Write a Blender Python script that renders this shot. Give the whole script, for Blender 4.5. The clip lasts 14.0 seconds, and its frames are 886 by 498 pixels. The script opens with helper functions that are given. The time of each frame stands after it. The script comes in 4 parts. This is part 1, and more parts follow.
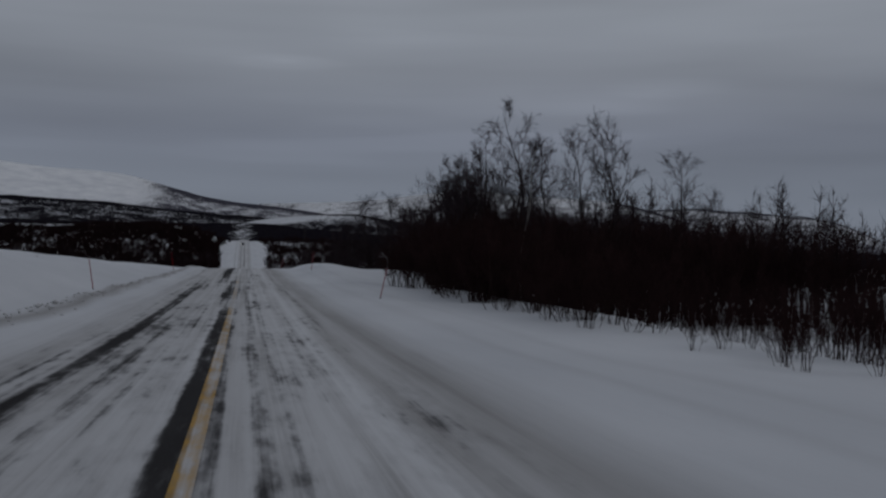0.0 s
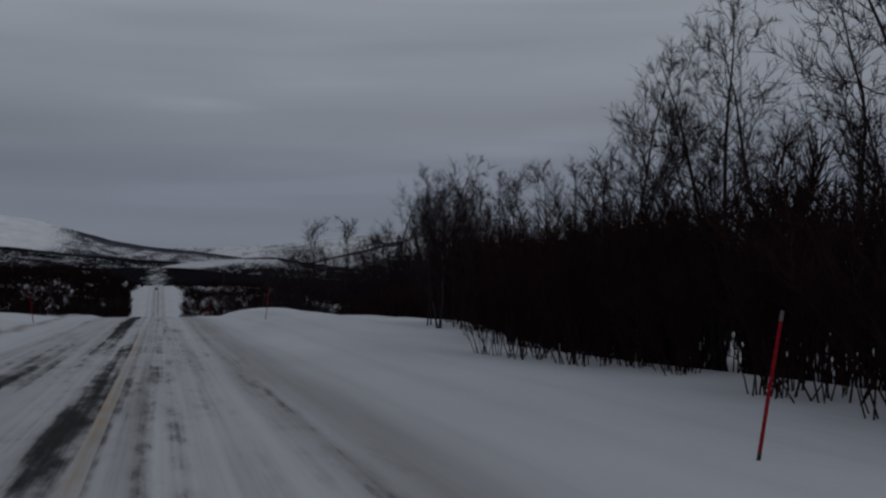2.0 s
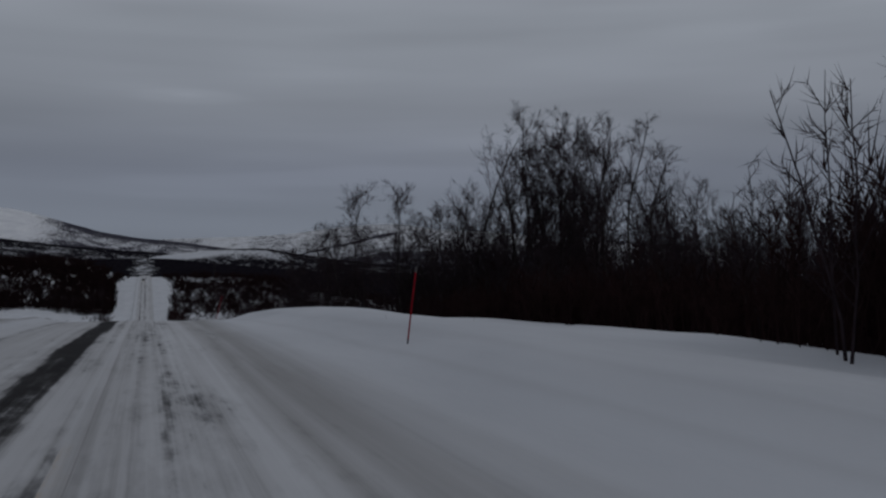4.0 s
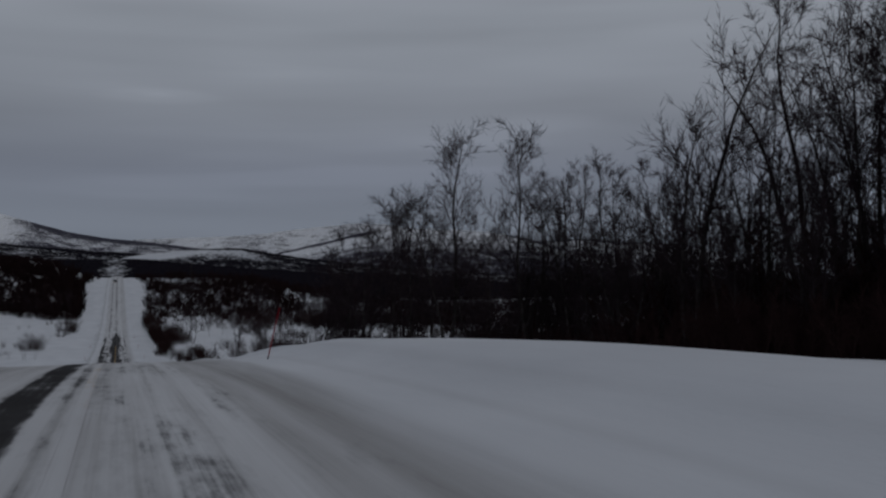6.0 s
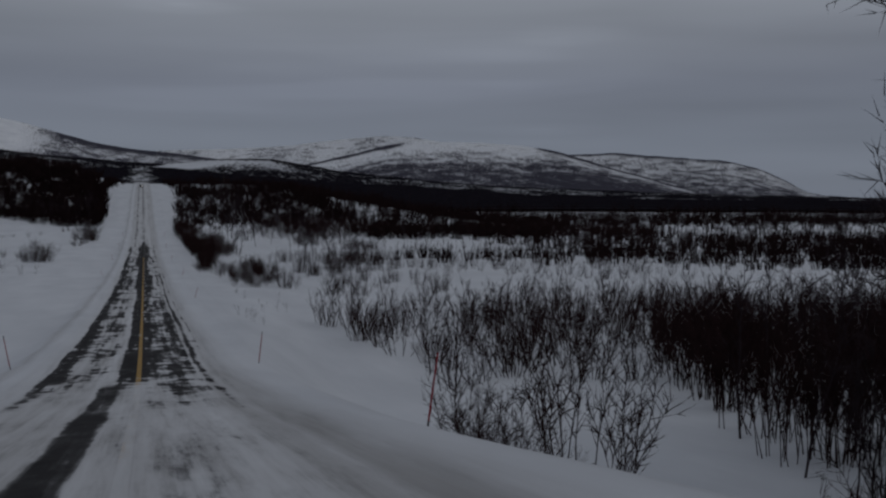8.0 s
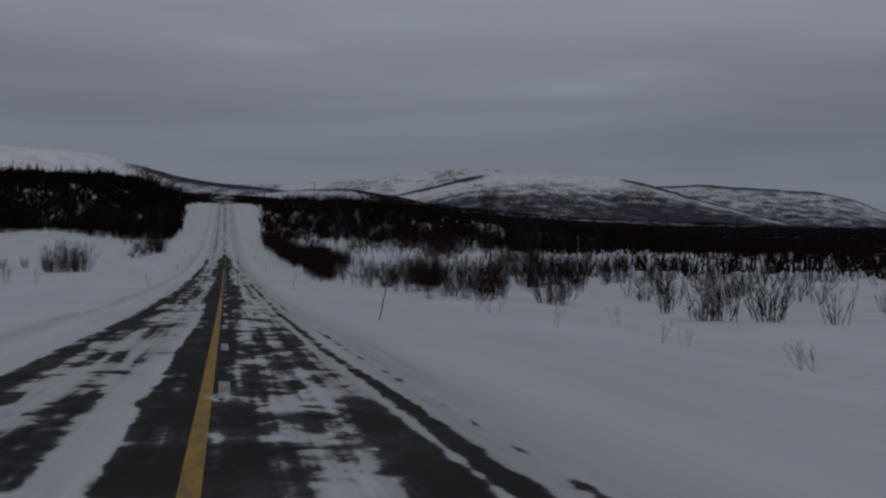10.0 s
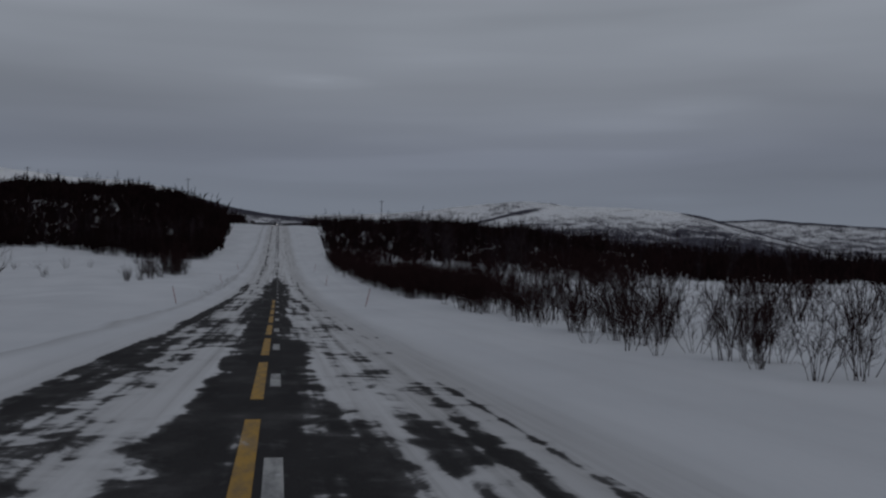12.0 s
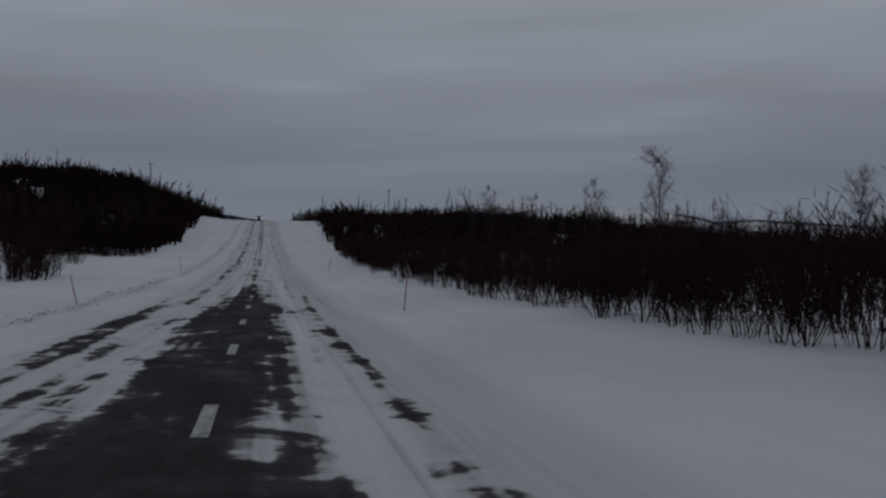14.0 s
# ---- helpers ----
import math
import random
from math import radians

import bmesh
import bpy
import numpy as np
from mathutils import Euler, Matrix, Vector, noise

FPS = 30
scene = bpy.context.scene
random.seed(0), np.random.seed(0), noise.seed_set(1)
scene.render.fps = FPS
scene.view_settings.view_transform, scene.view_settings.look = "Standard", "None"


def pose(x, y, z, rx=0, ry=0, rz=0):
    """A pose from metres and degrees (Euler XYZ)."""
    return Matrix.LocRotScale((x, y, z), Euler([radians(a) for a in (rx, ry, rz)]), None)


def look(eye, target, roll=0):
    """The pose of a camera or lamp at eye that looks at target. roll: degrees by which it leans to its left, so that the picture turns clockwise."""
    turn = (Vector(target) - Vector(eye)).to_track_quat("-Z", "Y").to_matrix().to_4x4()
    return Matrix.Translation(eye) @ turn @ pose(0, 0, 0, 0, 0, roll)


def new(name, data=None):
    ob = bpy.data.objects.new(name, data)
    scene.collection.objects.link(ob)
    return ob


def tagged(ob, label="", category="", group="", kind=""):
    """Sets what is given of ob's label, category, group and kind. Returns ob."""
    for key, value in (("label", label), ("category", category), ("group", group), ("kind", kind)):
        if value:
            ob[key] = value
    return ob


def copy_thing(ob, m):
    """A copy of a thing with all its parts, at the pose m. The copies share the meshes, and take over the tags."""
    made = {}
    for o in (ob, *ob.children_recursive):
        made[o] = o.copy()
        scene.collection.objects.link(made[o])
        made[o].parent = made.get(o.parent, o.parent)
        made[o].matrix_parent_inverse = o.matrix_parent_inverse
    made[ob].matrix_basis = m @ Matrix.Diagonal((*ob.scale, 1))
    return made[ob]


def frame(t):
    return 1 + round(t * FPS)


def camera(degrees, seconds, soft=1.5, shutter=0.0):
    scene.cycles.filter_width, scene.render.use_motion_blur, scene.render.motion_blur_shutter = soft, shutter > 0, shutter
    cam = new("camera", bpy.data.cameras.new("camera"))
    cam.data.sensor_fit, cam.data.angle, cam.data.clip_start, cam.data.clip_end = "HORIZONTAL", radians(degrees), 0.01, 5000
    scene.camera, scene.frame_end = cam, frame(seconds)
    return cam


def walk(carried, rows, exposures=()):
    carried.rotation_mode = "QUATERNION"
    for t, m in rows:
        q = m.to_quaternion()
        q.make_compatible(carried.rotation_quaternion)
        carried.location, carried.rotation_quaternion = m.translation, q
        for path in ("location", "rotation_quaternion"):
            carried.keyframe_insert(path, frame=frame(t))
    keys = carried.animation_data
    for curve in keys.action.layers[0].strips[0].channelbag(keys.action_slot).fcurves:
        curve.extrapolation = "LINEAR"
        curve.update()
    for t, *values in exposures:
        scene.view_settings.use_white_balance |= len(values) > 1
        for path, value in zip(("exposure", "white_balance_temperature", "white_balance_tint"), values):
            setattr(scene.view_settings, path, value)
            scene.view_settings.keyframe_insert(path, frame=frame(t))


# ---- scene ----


def eye(x, y, z, turn, tilt, lean):
    """The camera's pose: turned right of the road, tilted up and leaning, in degrees."""
    return pose(x, y, z, 90 + tilt, 0, -turn) @ pose(0, 0, 0, 0, 0, lean)


cam = camera(51, 14.0, soft=2.4)
walk(cam, [
    (0, eye(0.41, 0.13, 1.50, 12.03, 0.12, 0.75)),
    (0.5, eye(0.49, 7.19, 1.32, 12.78, 0.44, 0.20)),
    (1, eye(0.57, 15.01, 1.17, 14.63, 1.07, 0.20)),
    (1.5, eye(0.64, 22.22, 1.08, 16.32, 1.95, -0.21)),
    (2, eye(0.65, 30.30, 1.01, 16.97, 2.76, -0.11)),
    (2.5, eye(0.66, 37.55, 0.97, 17.28, 2.80, -0.52)),
    (3, eye(0.66, 44.89, 0.95, 17.35, 2.72, -0.44)),
    (3.5, eye(0.65, 52.25, 0.94, 17.50, 2.51, -0.26)),
    (4, eye(0.64, 59.62, 0.94, 17.69, 2.26, -0.05)),
    (4.5, eye(0.63, 67.01, 0.95, 17.85, 2.05, 0.13)),
    (5, eye(0.62, 74.40, 0.97, 17.91, 1.96, 0.21)),
    (5.5, eye(0.54, 82.62, 0.99, 18.59, 2.23, -0.27)),
    (6, eye(0.47, 91.05, 0.97, 19.29, 2.22, -0.40)),
    (6.5, eye(0.39, 98.85, 0.90, 20.00, 2.03, -0.57)),
    (7, eye(0.35, 113.38, 0.51, 18.59, 0.68, -0.48)),
    (7.5, eye(0.31, 130.24, -0.55, 18.43, -1.67, -0.20)),
    (7.7, eye(0.30, 136.38, -1.14, 17.64, -3.11, 0.14)),
    (8.1, eye(0.27, 149.48, -2.80, 17.96, -2.97, 0.05)),
    (8.5, eye(0.27, 162.66, -4.80, 18.74, -2.62, -0.16)),
    (9, eye(0.27, 179.18, -7.02, 19.93, -2.09, -0.48)),
    (9.4, eye(0.26, 192.45, -8.18, 20.71, -1.74, -0.69)),
    (9.8, eye(0.26, 205.75, -9.03, 21.03, -1.59, -0.78)),
    (10, eye(0.26, 213.00, -9.43, 13.17, -0.89, 0.07)),
    (10.5, eye(0.33, 229.23, -10.22, 8.47, -0.60, 0.31)),
    (11, eye(0.40, 245.87, -10.87, 11.59, -0.04, -0.17)),
    (11.5, eye(0.33, 263.20, -11.44, 9.69, 0.02, 0.07)),
    (12, eye(0.25, 280.36, -11.89, 10.05, 1.19, 0.65)),
    (12.5, eye(0.30, 297.37, -12.23, 10.41, 1.23, 0.32)),
    (13, eye(0.34, 314.86, -12.50, 10.55, 0.71, 0.41)),
    (13.5, eye(0.57, 330.08, -12.64, 10.62, 2.19, -0.09)),
    (14, eye(0.80, 347.20, -12.69, 10.83, 1.48, -0.02)),
])

# ---- light ----
world = bpy.data.worlds.new("overcast_sky")
scene.world = world
world.use_nodes = True
wt = world.node_tree
for n in list(wt.nodes):
    wt.nodes.remove(n)


def node(tree, kind, **values):
    """A node with its properties; names that are inputs are set as inputs."""
    n = tree.nodes.new(kind)
    for key, value in values.items():
        if key in n.inputs:
            n.inputs[key].default_value = value
        else:
            setattr(n, key, value)
    return n


def ramp(tree, stops, smooth=False):
    n = tree.nodes.new("ShaderNodeValToRGB")
    n.color_ramp.interpolation = "EASE" if smooth else "LINEAR"
    e = n.color_ramp.elements
    while len(e) < len(stops):
        e.new(0.5)
    for k, (p, c) in enumerate(stops):
        e[k].position = p
    for k, (p, c) in enumerate(stops):
        e[k].color = (*c, 1) if isinstance(c, tuple) else (c, c, c, 1)
    return n


def math2(tree, op, a, b=0.0, clamp=False):
    n = tree.nodes.new("ShaderNodeMath")
    n.operation, n.use_clamp = op, clamp
    for k, v in enumerate((a, b)):
        if isinstance(v, (int, float)):
            n.inputs[k].default_value = v
        else:
            tree.links.new(v, n.inputs[k])
    return n.outputs[0]


def mixc(tree, f, a, b, blend="MIX"):
    n = tree.nodes.new("ShaderNodeMix")
    n.data_type, n.blend_type = "RGBA", blend
    for k, v in ((0, f), (6, a), (7, b)):
        if isinstance(v, (int, float, tuple)):
            n.inputs[k].default_value = v if not isinstance(v, tuple) else (*v[:3], 1)
        else:
            tree.links.new(v, n.inputs[k])
    return n.outputs[2]


SUN_TURN, SUN_UP = 140.0, 38.0
wc = node(wt, "ShaderNodeTexCoord")
wsep = node(wt, "ShaderNodeSeparateXYZ")
wt.links.new(wc.outputs["Generated"], wsep.inputs[0])
grad = ramp(wt, [(0.0, (0.155, 0.176, 0.218)), (0.06, (0.149, 0.169, 0.210)), (0.12, (0.141, 0.156, 0.194)), (0.19, (0.196, 0.213, 0.248)),
                 (0.26, (0.241, 0.262, 0.300)), (0.36, (0.256, 0.276, 0.315)), (0.55, (0.210, 0.226, 0.260)), (1.0, (0.189, 0.205, 0.236))])
wt.links.new(wsep.outputs[2], grad.inputs[0])
wmap = node(wt, "ShaderNodeMapping", Scale=(1.5, 1.5, 11.0), Location=(0.3, 0.0, 0.4))
wt.links.new(wc.outputs["Generated"], wmap.inputs[0])
wn = node(wt, "ShaderNodeTexNoise", Scale=1.6, Detail=2.2, Roughness=0.45)
wt.links.new(wmap.outputs[0], wn.inputs["Vector"])
band = ramp(wt, [(0.28, 0.90), (0.5, 0.99), (0.66, 1.05), (0.80, 1.16)], True)
wt.links.new(wn.outputs[0], band.inputs[0])
veil = mixc(wt, 1.0, grad.outputs[0], band.outputs[0], "MULTIPLY")
smap = node(wt, "ShaderNodeMapping", Scale=(1.5, 1.5, 19.0), Location=(0.9, 0.2, 0.1))
wt.links.new(wc.outputs["Generated"], smap.inputs[0])
sn = node(wt, "ShaderNodeTexNoise", Scale=1.5, Detail=1.5, Roughness=0.4)
wt.links.new(smap.outputs[0], sn.inputs["Vector"])
gleam = ramp(wt, [(0.30, 0.92), (0.5, 1.0), (0.62, 1.04), (0.76, 1.16)], True)
wt.links.new(sn.outputs[0], gleam.inputs[0])
cloud = mixc(wt, 1.0, veil, gleam.outputs[0], "MULTIPLY")
# Thin places in the cloud, where the sky shows brighter: bearing, rise, breadth, depth, gain.
for bearing, rise, broad, deep, gain in ((2.2, .196, .075, .011, 1.16), (25.0, .168, .085, .014, 1.14), (24.0, .075, .11, .010, 1.10)):
    gap = node(wt, "ShaderNodeMapping", Scale=(1 / broad, 0.0, 1 / deep), Location=(-math.sin(radians(bearing)) * .98 / broad, 0.0, -rise / deep))
    wt.links.new(wc.outputs["Generated"], gap.inputs[0])
    far = node(wt, "ShaderNodeVectorMath", operation="LENGTH")
    wt.links.new(gap.outputs[0], far.inputs[0])
    ragged = math2(wt, "ADD", far.outputs["Value"], math2(wt, "MULTIPLY", math2(wt, "SUBTRACT", sn.outputs[0], 0.5), 1.6))
    thin = ramp(wt, [(0.0, gain), (0.45, 1 + (gain - 1) * .45), (1.0, 1.0)], True)
    wt.links.new(ragged, thin.inputs[0])
    cloud = mixc(wt, 1.0, cloud, thin.outputs[0], "MULTIPLY")
sky = node(wt, "ShaderNodeTexSky", sky_type="NISHITA", sun_disc=False, sun_elevation=radians(SUN_UP), sun_rotation=radians(SUN_TURN))
dim = mixc(wt, 1.0, sky.outputs[0], (0.06, 0.06, 0.06), "MULTIPLY")
cover = mixc(wt, 0.97, dim, cloud)
wb = node(wt, "ShaderNodeBackground", Strength=1.05)
wt.links.new(cover, wb.inputs[0])
wo = node(wt, "ShaderNodeOutputWorld")
wt.links.new(wb.outputs[0], wo.inputs[0])

sun_data = bpy.data.lights.new("sun", "SUN")
sun_data.energy, sun_data.angle, sun_data.color = 0.17, radians(40), (1.0, 0.96, 0.92)
sun = new("sun", sun_data)
ta, tb = radians(SUN_TURN), radians(SUN_UP)
way = Vector((math.sin(ta) * math.cos(tb), math.cos(ta) * math.cos(tb), math.sin(tb)))
sun.matrix_world = look(way * 50, (0, 0, 0))
scene.view_settings.exposure = 0.0


# ---- materials ----
def material(name, rough=0.8, spec=0.2):
    m = bpy.data.materials.new(name)
    m.use_nodes = True
    t = m.node_tree
    p = t.nodes["Principled BSDF"]
    p.inputs["Roughness"].default_value = rough
    p.inputs["Specular IOR Level"].default_value = spec
    return m, t, p


def place(t, scale=(1, 1, 1)):
    """World position, scaled."""
    g = node(t, "ShaderNodeNewGeometry")
    m = node(t, "ShaderNodeMapping", Scale=scale)
    t.links.new(g.outputs["Position"], m.inputs[0])
    return m.outputs[0]


def grain(t, vector, scale, detail=4.0, rough=0.55):
    n = node(t, "ShaderNodeTexNoise", Scale=scale, Detail=detail, Roughness=rough)
    t.links.new(vector, n.inputs["Vector"])
    return n.outputs[0]


def bump(t, p, height, strength, distance):
    b = node(t, "ShaderNodeBump", Strength=strength, Distance=distance)
    t.links.new(height, b.inputs["Height"])
    t.links.new(b.outputs[0], p.inputs["Normal"])


def snow_cover(t):
    """Colour of the snow from the packed carriageway out to the clean banks, with road grime between and painted shade
    on the left plough ridge.
    """
    s = node(t, "ShaderNodeSeparateXYZ")
    t.links.new(place(t), s.inputs[0])
    big = grain(t, place(t, (0.25, 0.09, 0.3)), 1.0, 4.0)
    clean = ramp(t, [(0.3, (0.60, 0.614, 0.642)), (0.7, (0.705, 0.718, 0.745))])
    t.links.new(big, clean.inputs[0])
    lines = grain(t, place(t, (3.0, 0.02, 1.0)), 1.0, 5.0, 0.65)
    soil = grain(t, place(t, (0.8, 0.25, 1.0)), 1.0, 5.0)
    worn = ramp(t, [(0.32, (0.35, 0.346, 0.345)), (0.47, (0.585, 0.585, 0.594)), (0.66, (0.70, 0.706, 0.72))])
    t.links.new(math2(t, "ADD", math2(t, "MULTIPLY", lines, 0.78), math2(t, "MULTIPLY", soil, 0.22)), worn.inputs[0])
    sway = math2(t, "MULTIPLY", math2(t, "SUBTRACT", grain(t, place(t, (0.5, 0.045, 0.3)), 1.0, 3.0), 0.5), 0.9)
    x = math2(t, "ADD", s.outputs[0], sway)
    at = math2(t, "DIVIDE", math2(t, "ADD", x, 10.0), 20.0)

    def lane(stops):
        r = ramp(t, [((a + 10) / 20, v) for a, v in stops])
        t.links.new(at, r.inputs[0])
        return r.outputs[0]
    on_road = lane([(-4.2, 0.0), (-3.2, 0.7), (-2.7, 1.0), (2.2, 1.0), (3.0, 0.75), (4.0, 0.0)])
    base = mixc(t, on_road, clean.outputs[0], worn.outputs[0])
    # Peak at -4.85: the plough ridge's grime plus its shade, put into the colour.
    dirt_and_shade = lane([(-8, 0.0), (-6.0, 0.06), (-5.3, 0.16), (-4.85, 0.8), (-4.4, 0.1), (-3.6, 0.14), (-3.1, 0.36), (-2.6, 0.3), (-1.6, 0.3), (-1.0, 0.16), (-.3, 0.16), (.3, 0.2), (.8, 0.08), (1.8, 0.08), (2.25, 0.5), (2.5, 0.34), (2.75, 0.6), (3.15, 0.55), (3.5, 0.25), (4.1, 0.06),
                 (4.9, 0.03), (5.2, 0.14), (5.5, 0.03), (6.3, 0.05), (6.6, 0.13), (6.9, 0.02), (9, 0.0)])
    blotch = grain(t, place(t, (1.6, 0.10, 1)), 1.0, 5.0)
    fresher = node(t, "ShaderNodeMapRange", interpolation_type="SMOOTHSTEP")
    for k, value in enumerate((150.0, 195.0, 1.0, 0.5)):
        fresher.inputs[k + 1].default_value = value
    t.links.new(s.outputs[1], fresher.inputs[0])
    amount = math2(t, "MULTIPLY", math2(t, "MULTIPLY", dirt_and_shade, fresher.outputs[0]), math2(t, "ADD", blotch, 0.45), True)
    return mixc(t, amount, base, (0.235, 0.222, 0.21))


# Snow: wind-packed, with road grime beside the carriageway and shade painted on the left ridge.
SNOW, st, sp = material("snow", 0.8, 0.1)
st.links.new(snow_cover(st), sp.inputs["Base Color"])
lump = math2(st, "ADD", math2(st, "MULTIPLY", grain(st, place(st, (1.2, 0.22, 1)), 1.0, 5.0), 1.0), math2(st, "MULTIPLY", grain(st, place(st), 9.0, 3.0), 0.10))
bump(st, sp, lump, 0.5, 0.12)


def drift(t, vector, curl):
    n = node(t, "ShaderNodeTexNoise", Scale=1.0, Detail=5.0, Roughness=0.6, Distortion=curl)
    t.links.new(vector, n.inputs["Vector"])
    return n.outputs[0]


def bare_mask(t):
    """How far the wind and wheels have laid the road bare, from 0 to 1."""
    q = place(t)
    s = node(t, "ShaderNodeSeparateXYZ")
    t.links.new(q, s.inputs[0])
    across = math2(t, "DIVIDE", math2(t, "ADD", s.outputs[0], 4.0), 8.0)
    bend = math2(t, "MULTIPLY", math2(t, "SUBTRACT", grain(t, place(t, (0.2, 0.045, 0.2)), 1.0, 2.0), 0.5), 0.06)
    across = math2(t, "ADD", across, bend)

    def lane(stops):
        r = ramp(t, [((x + 4) / 8, v) for x, v in stops])
        t.links.new(across, r.inputs[0])
        return r.outputs[0]
    first = lane([(-2.9, .24), (-2.7, .5), (-2.55, .3), (-2.35, .32), (-2.22, .8), (-1.95, .76), (-1.8, .36), (-1.5, .5), (-1.3, .28), (-.42, .26), (-.3, .95), (-.1, .9), (-.06, .6), (.05, .58),
                  (.09, .62), (.17, .56), (.22, .14), (.44, .2), (.5, .5), (.62, .48), (.68, .22), (.8, .42), (.92, .4), (1.02, .24), (1.4, .26), (1.55, .32), (1.68, .2), (2.1, .2), (2.3, .3), (2.45, .18), (3, .0)])
    dusty = lane([(-2.9, .2), (-2.7, .4), (-2.5, .24), (-2.22, .7), (-1.95, .68), (-1.8, .3), (-1.3, .24), (-.58, .24), (-.42, .70), (-.2, .72), (-.1, .54), (-.06, .46), (.17, .44), (.22, .1), (.44, .2), (.5, .42), (.62, .40), (.68, .2), (.8, .36), (.92, .34), (1.02, .2), (1.55, .28), (1.68, .18), (2.3, .26), (2.45, .16), (3, .0)])
    second = lane([(-3.4, .0), (-3.15, .42), (-2.9, .12), (-1.3, .12), (-1.12, .9), (-.66, .92), (-.5, .24), (-.2, .3), (-.05, .2), (.05, .18), (.18, .22), (.3, .24), (1.0, .30), (1.6, .16), (2.2, .12), (3, 0.)])
    third = lane([(-3.45, .0), (-3.25, .6), (-3.0, .88), (-2.65, .78), (-2.3, .52), (-2.05, .48), (-1.85, .64), (-1.6, .56), (-1.35, .44), (-1.1, .38), (-.88, .64), (-.65, 1.02), (.05, .98),
                  (.3, .90), (.8, .84), (1.1, .62), (1.3, .30), (1.55, .34), (1.8, .58), (2.0, .36), (2.14, .2), (2.28, .66), (2.42, .62), (2.54, .16), (2.7, .2), (2.8, .46), (2.9, .1), (3., .02)])
    windy = lane([(-3.45, .0), (-3.25, .6), (-3.0, .84), (-2.65, .64), (-2.3, .46), (-2.05, .48), (-1.85, .56), (-1.5, .48), (-1.2, .40), (-1.08, .26), (-.74, .24), (-.58, .82), (.05, .88),
                  (.3, .74), (.8, .56), (1.3, .55), (1.7, .64), (2.05, .56), (2.14, .2), (2.28, .66), (2.42, .62), (2.54, .16), (2.7, .2), (2.8, .46), (2.9, .1), (3., .02)])
    patchy = lane([(-3.45, .0), (-3.25, .6), (-3.0, .86), (-2.65, .70), (-2.3, .54), (-2.05, .52), (-1.85, .64), (-1.5, .55), (-1.2, .36), (-.9, .38), (-.72, .66), (-.6, .98), (.05, .98),
                   (.3, .84), (.6, .74), (.85, .50), (1.1, .40), (1.3, .36), (1.6, .38), (1.85, .46), (2.05, .38), (2.2, .32), (2.4, .46), (2.55, .16), (2.7, .2), (2.8, .40), (2.9, .1), (3., .02)])
    bared = lane([(-3.5, .0), (-3.35, .8), (-3.05, 1.0), (-2.75, .62), (-2.4, .34), (-2.1, .46), (-1.85, .58), (-1.65, .34), (-1.45, .5), (-1.25, .82), (-.9, .9), (.3, .98), (.6, .84), (.85, .42), (1.2, .36), (1.5, .5), (1.85, .46), (2.2, .3), (2.5, .46), (2.65, .16), (2.8, .3), (2.95, .02)])
    fourth = lane([(-3.3, .05), (-3.05, .62), (-2.65, .62), (-2.35, .25), (-1.95, .34), (-1.5, .26), (-1.1, .46), (-.75, .82), (.1, 1.02), (.8, .9), (1.15, .66), (1.6, .36), (1.85, .26), (2.1, .52), (2.4, .5), (2.6, .1), (3, 0.)])
    fifth = lane([(-2.4, .0), (-2.1, .52), (-1.85, .5), (-1.65, .05), (-.5, .08), (-.36, .62), (-.18, .3), (.22, .6), (.4, .12), (1.5, .05), (1.85, .34), (2.1, 0.)])
    along = math2(t, "ADD", s.outputs[1], math2(t, "MULTIPLY", math2(t, "SUBTRACT", grain(t, place(t, (0.6, 0.1, 0.2)), 1.0, 3.0), 0.5), 26.0))

    def step(a, b):
        m = node(t, "ShaderNodeMapRange", interpolation_type="SMOOTHSTEP")
        m.inputs[1].default_value, m.inputs[2].default_value = a, b
        t.links.new(along, m.inputs[0])
        return m.outputs[0]
    v = mixc(t, step(24, 36), first, dusty)
    v = mixc(t, step(44, 74), v, second)
    v = mixc(t, step(162, 186), v, windy)
    v = mixc(t, step(250, 268), v, third)
    v = mixc(t, step(284, 300), v, patchy)
    v = mixc(t, step(312, 322), v, bared)
    v = mixc(t, step(338, 356), v, fourth)
    v = mixc(t, step(376, 400), v, fifth)
    far_on = step(150, 184)
    wide = mixc(t, far_on, grain(t, place(t, (0.9, 0.16, 0.5)), 1.0, 5.0, 0.6), drift(t, place(t, (0.45, 0.2, 0.5)), 0.8))
    tongue = mixc(t, far_on, math2(t, "ADD", math2(t, "MULTIPLY", grain(t, place(t, (5.0, 1.1, 0.5)), 1.0, 3.0, 0.6), 0.6), 0.2), drift(t, place(t, (1.2, 1.05, 0.5)), 0.7))
    streak = mixc(t, far_on, grain(t, place(t, (6.0, 0.06, 1.0)), 1.0, 4.0, 0.6), grain(t, place(t, (3.2, 0.10, 1.0)), 1.0, 2.0, 0.5))

    def about(v_, by):
        return math2(t, "MULTIPLY", math2(t, "SUBTRACT", v_, 0.5), by)
    raw = math2(t, "ADD", math2(t, "ADD", v, about(wide, 1.35)), math2(t, "ADD", about(tongue, 1.25), about(streak, 1.0)))
    m = ramp(t, [(0.30, 0.0), (0.46, 0.12), (0.52, 0.5), (0.58, 0.93), (0.72, 1.0)])
    t.links.new(raw, m.inputs[0])
    film = ramp(t, [(0.18, 0.0), (0.40, 0.16), (0.58, 0.62), (0.74, 0.93), (0.9, 1.0)])
    t.links.new(raw, film.inputs[0])
    return mixc(t, far_on, film.outputs[0], m.outputs[0]), raw, s


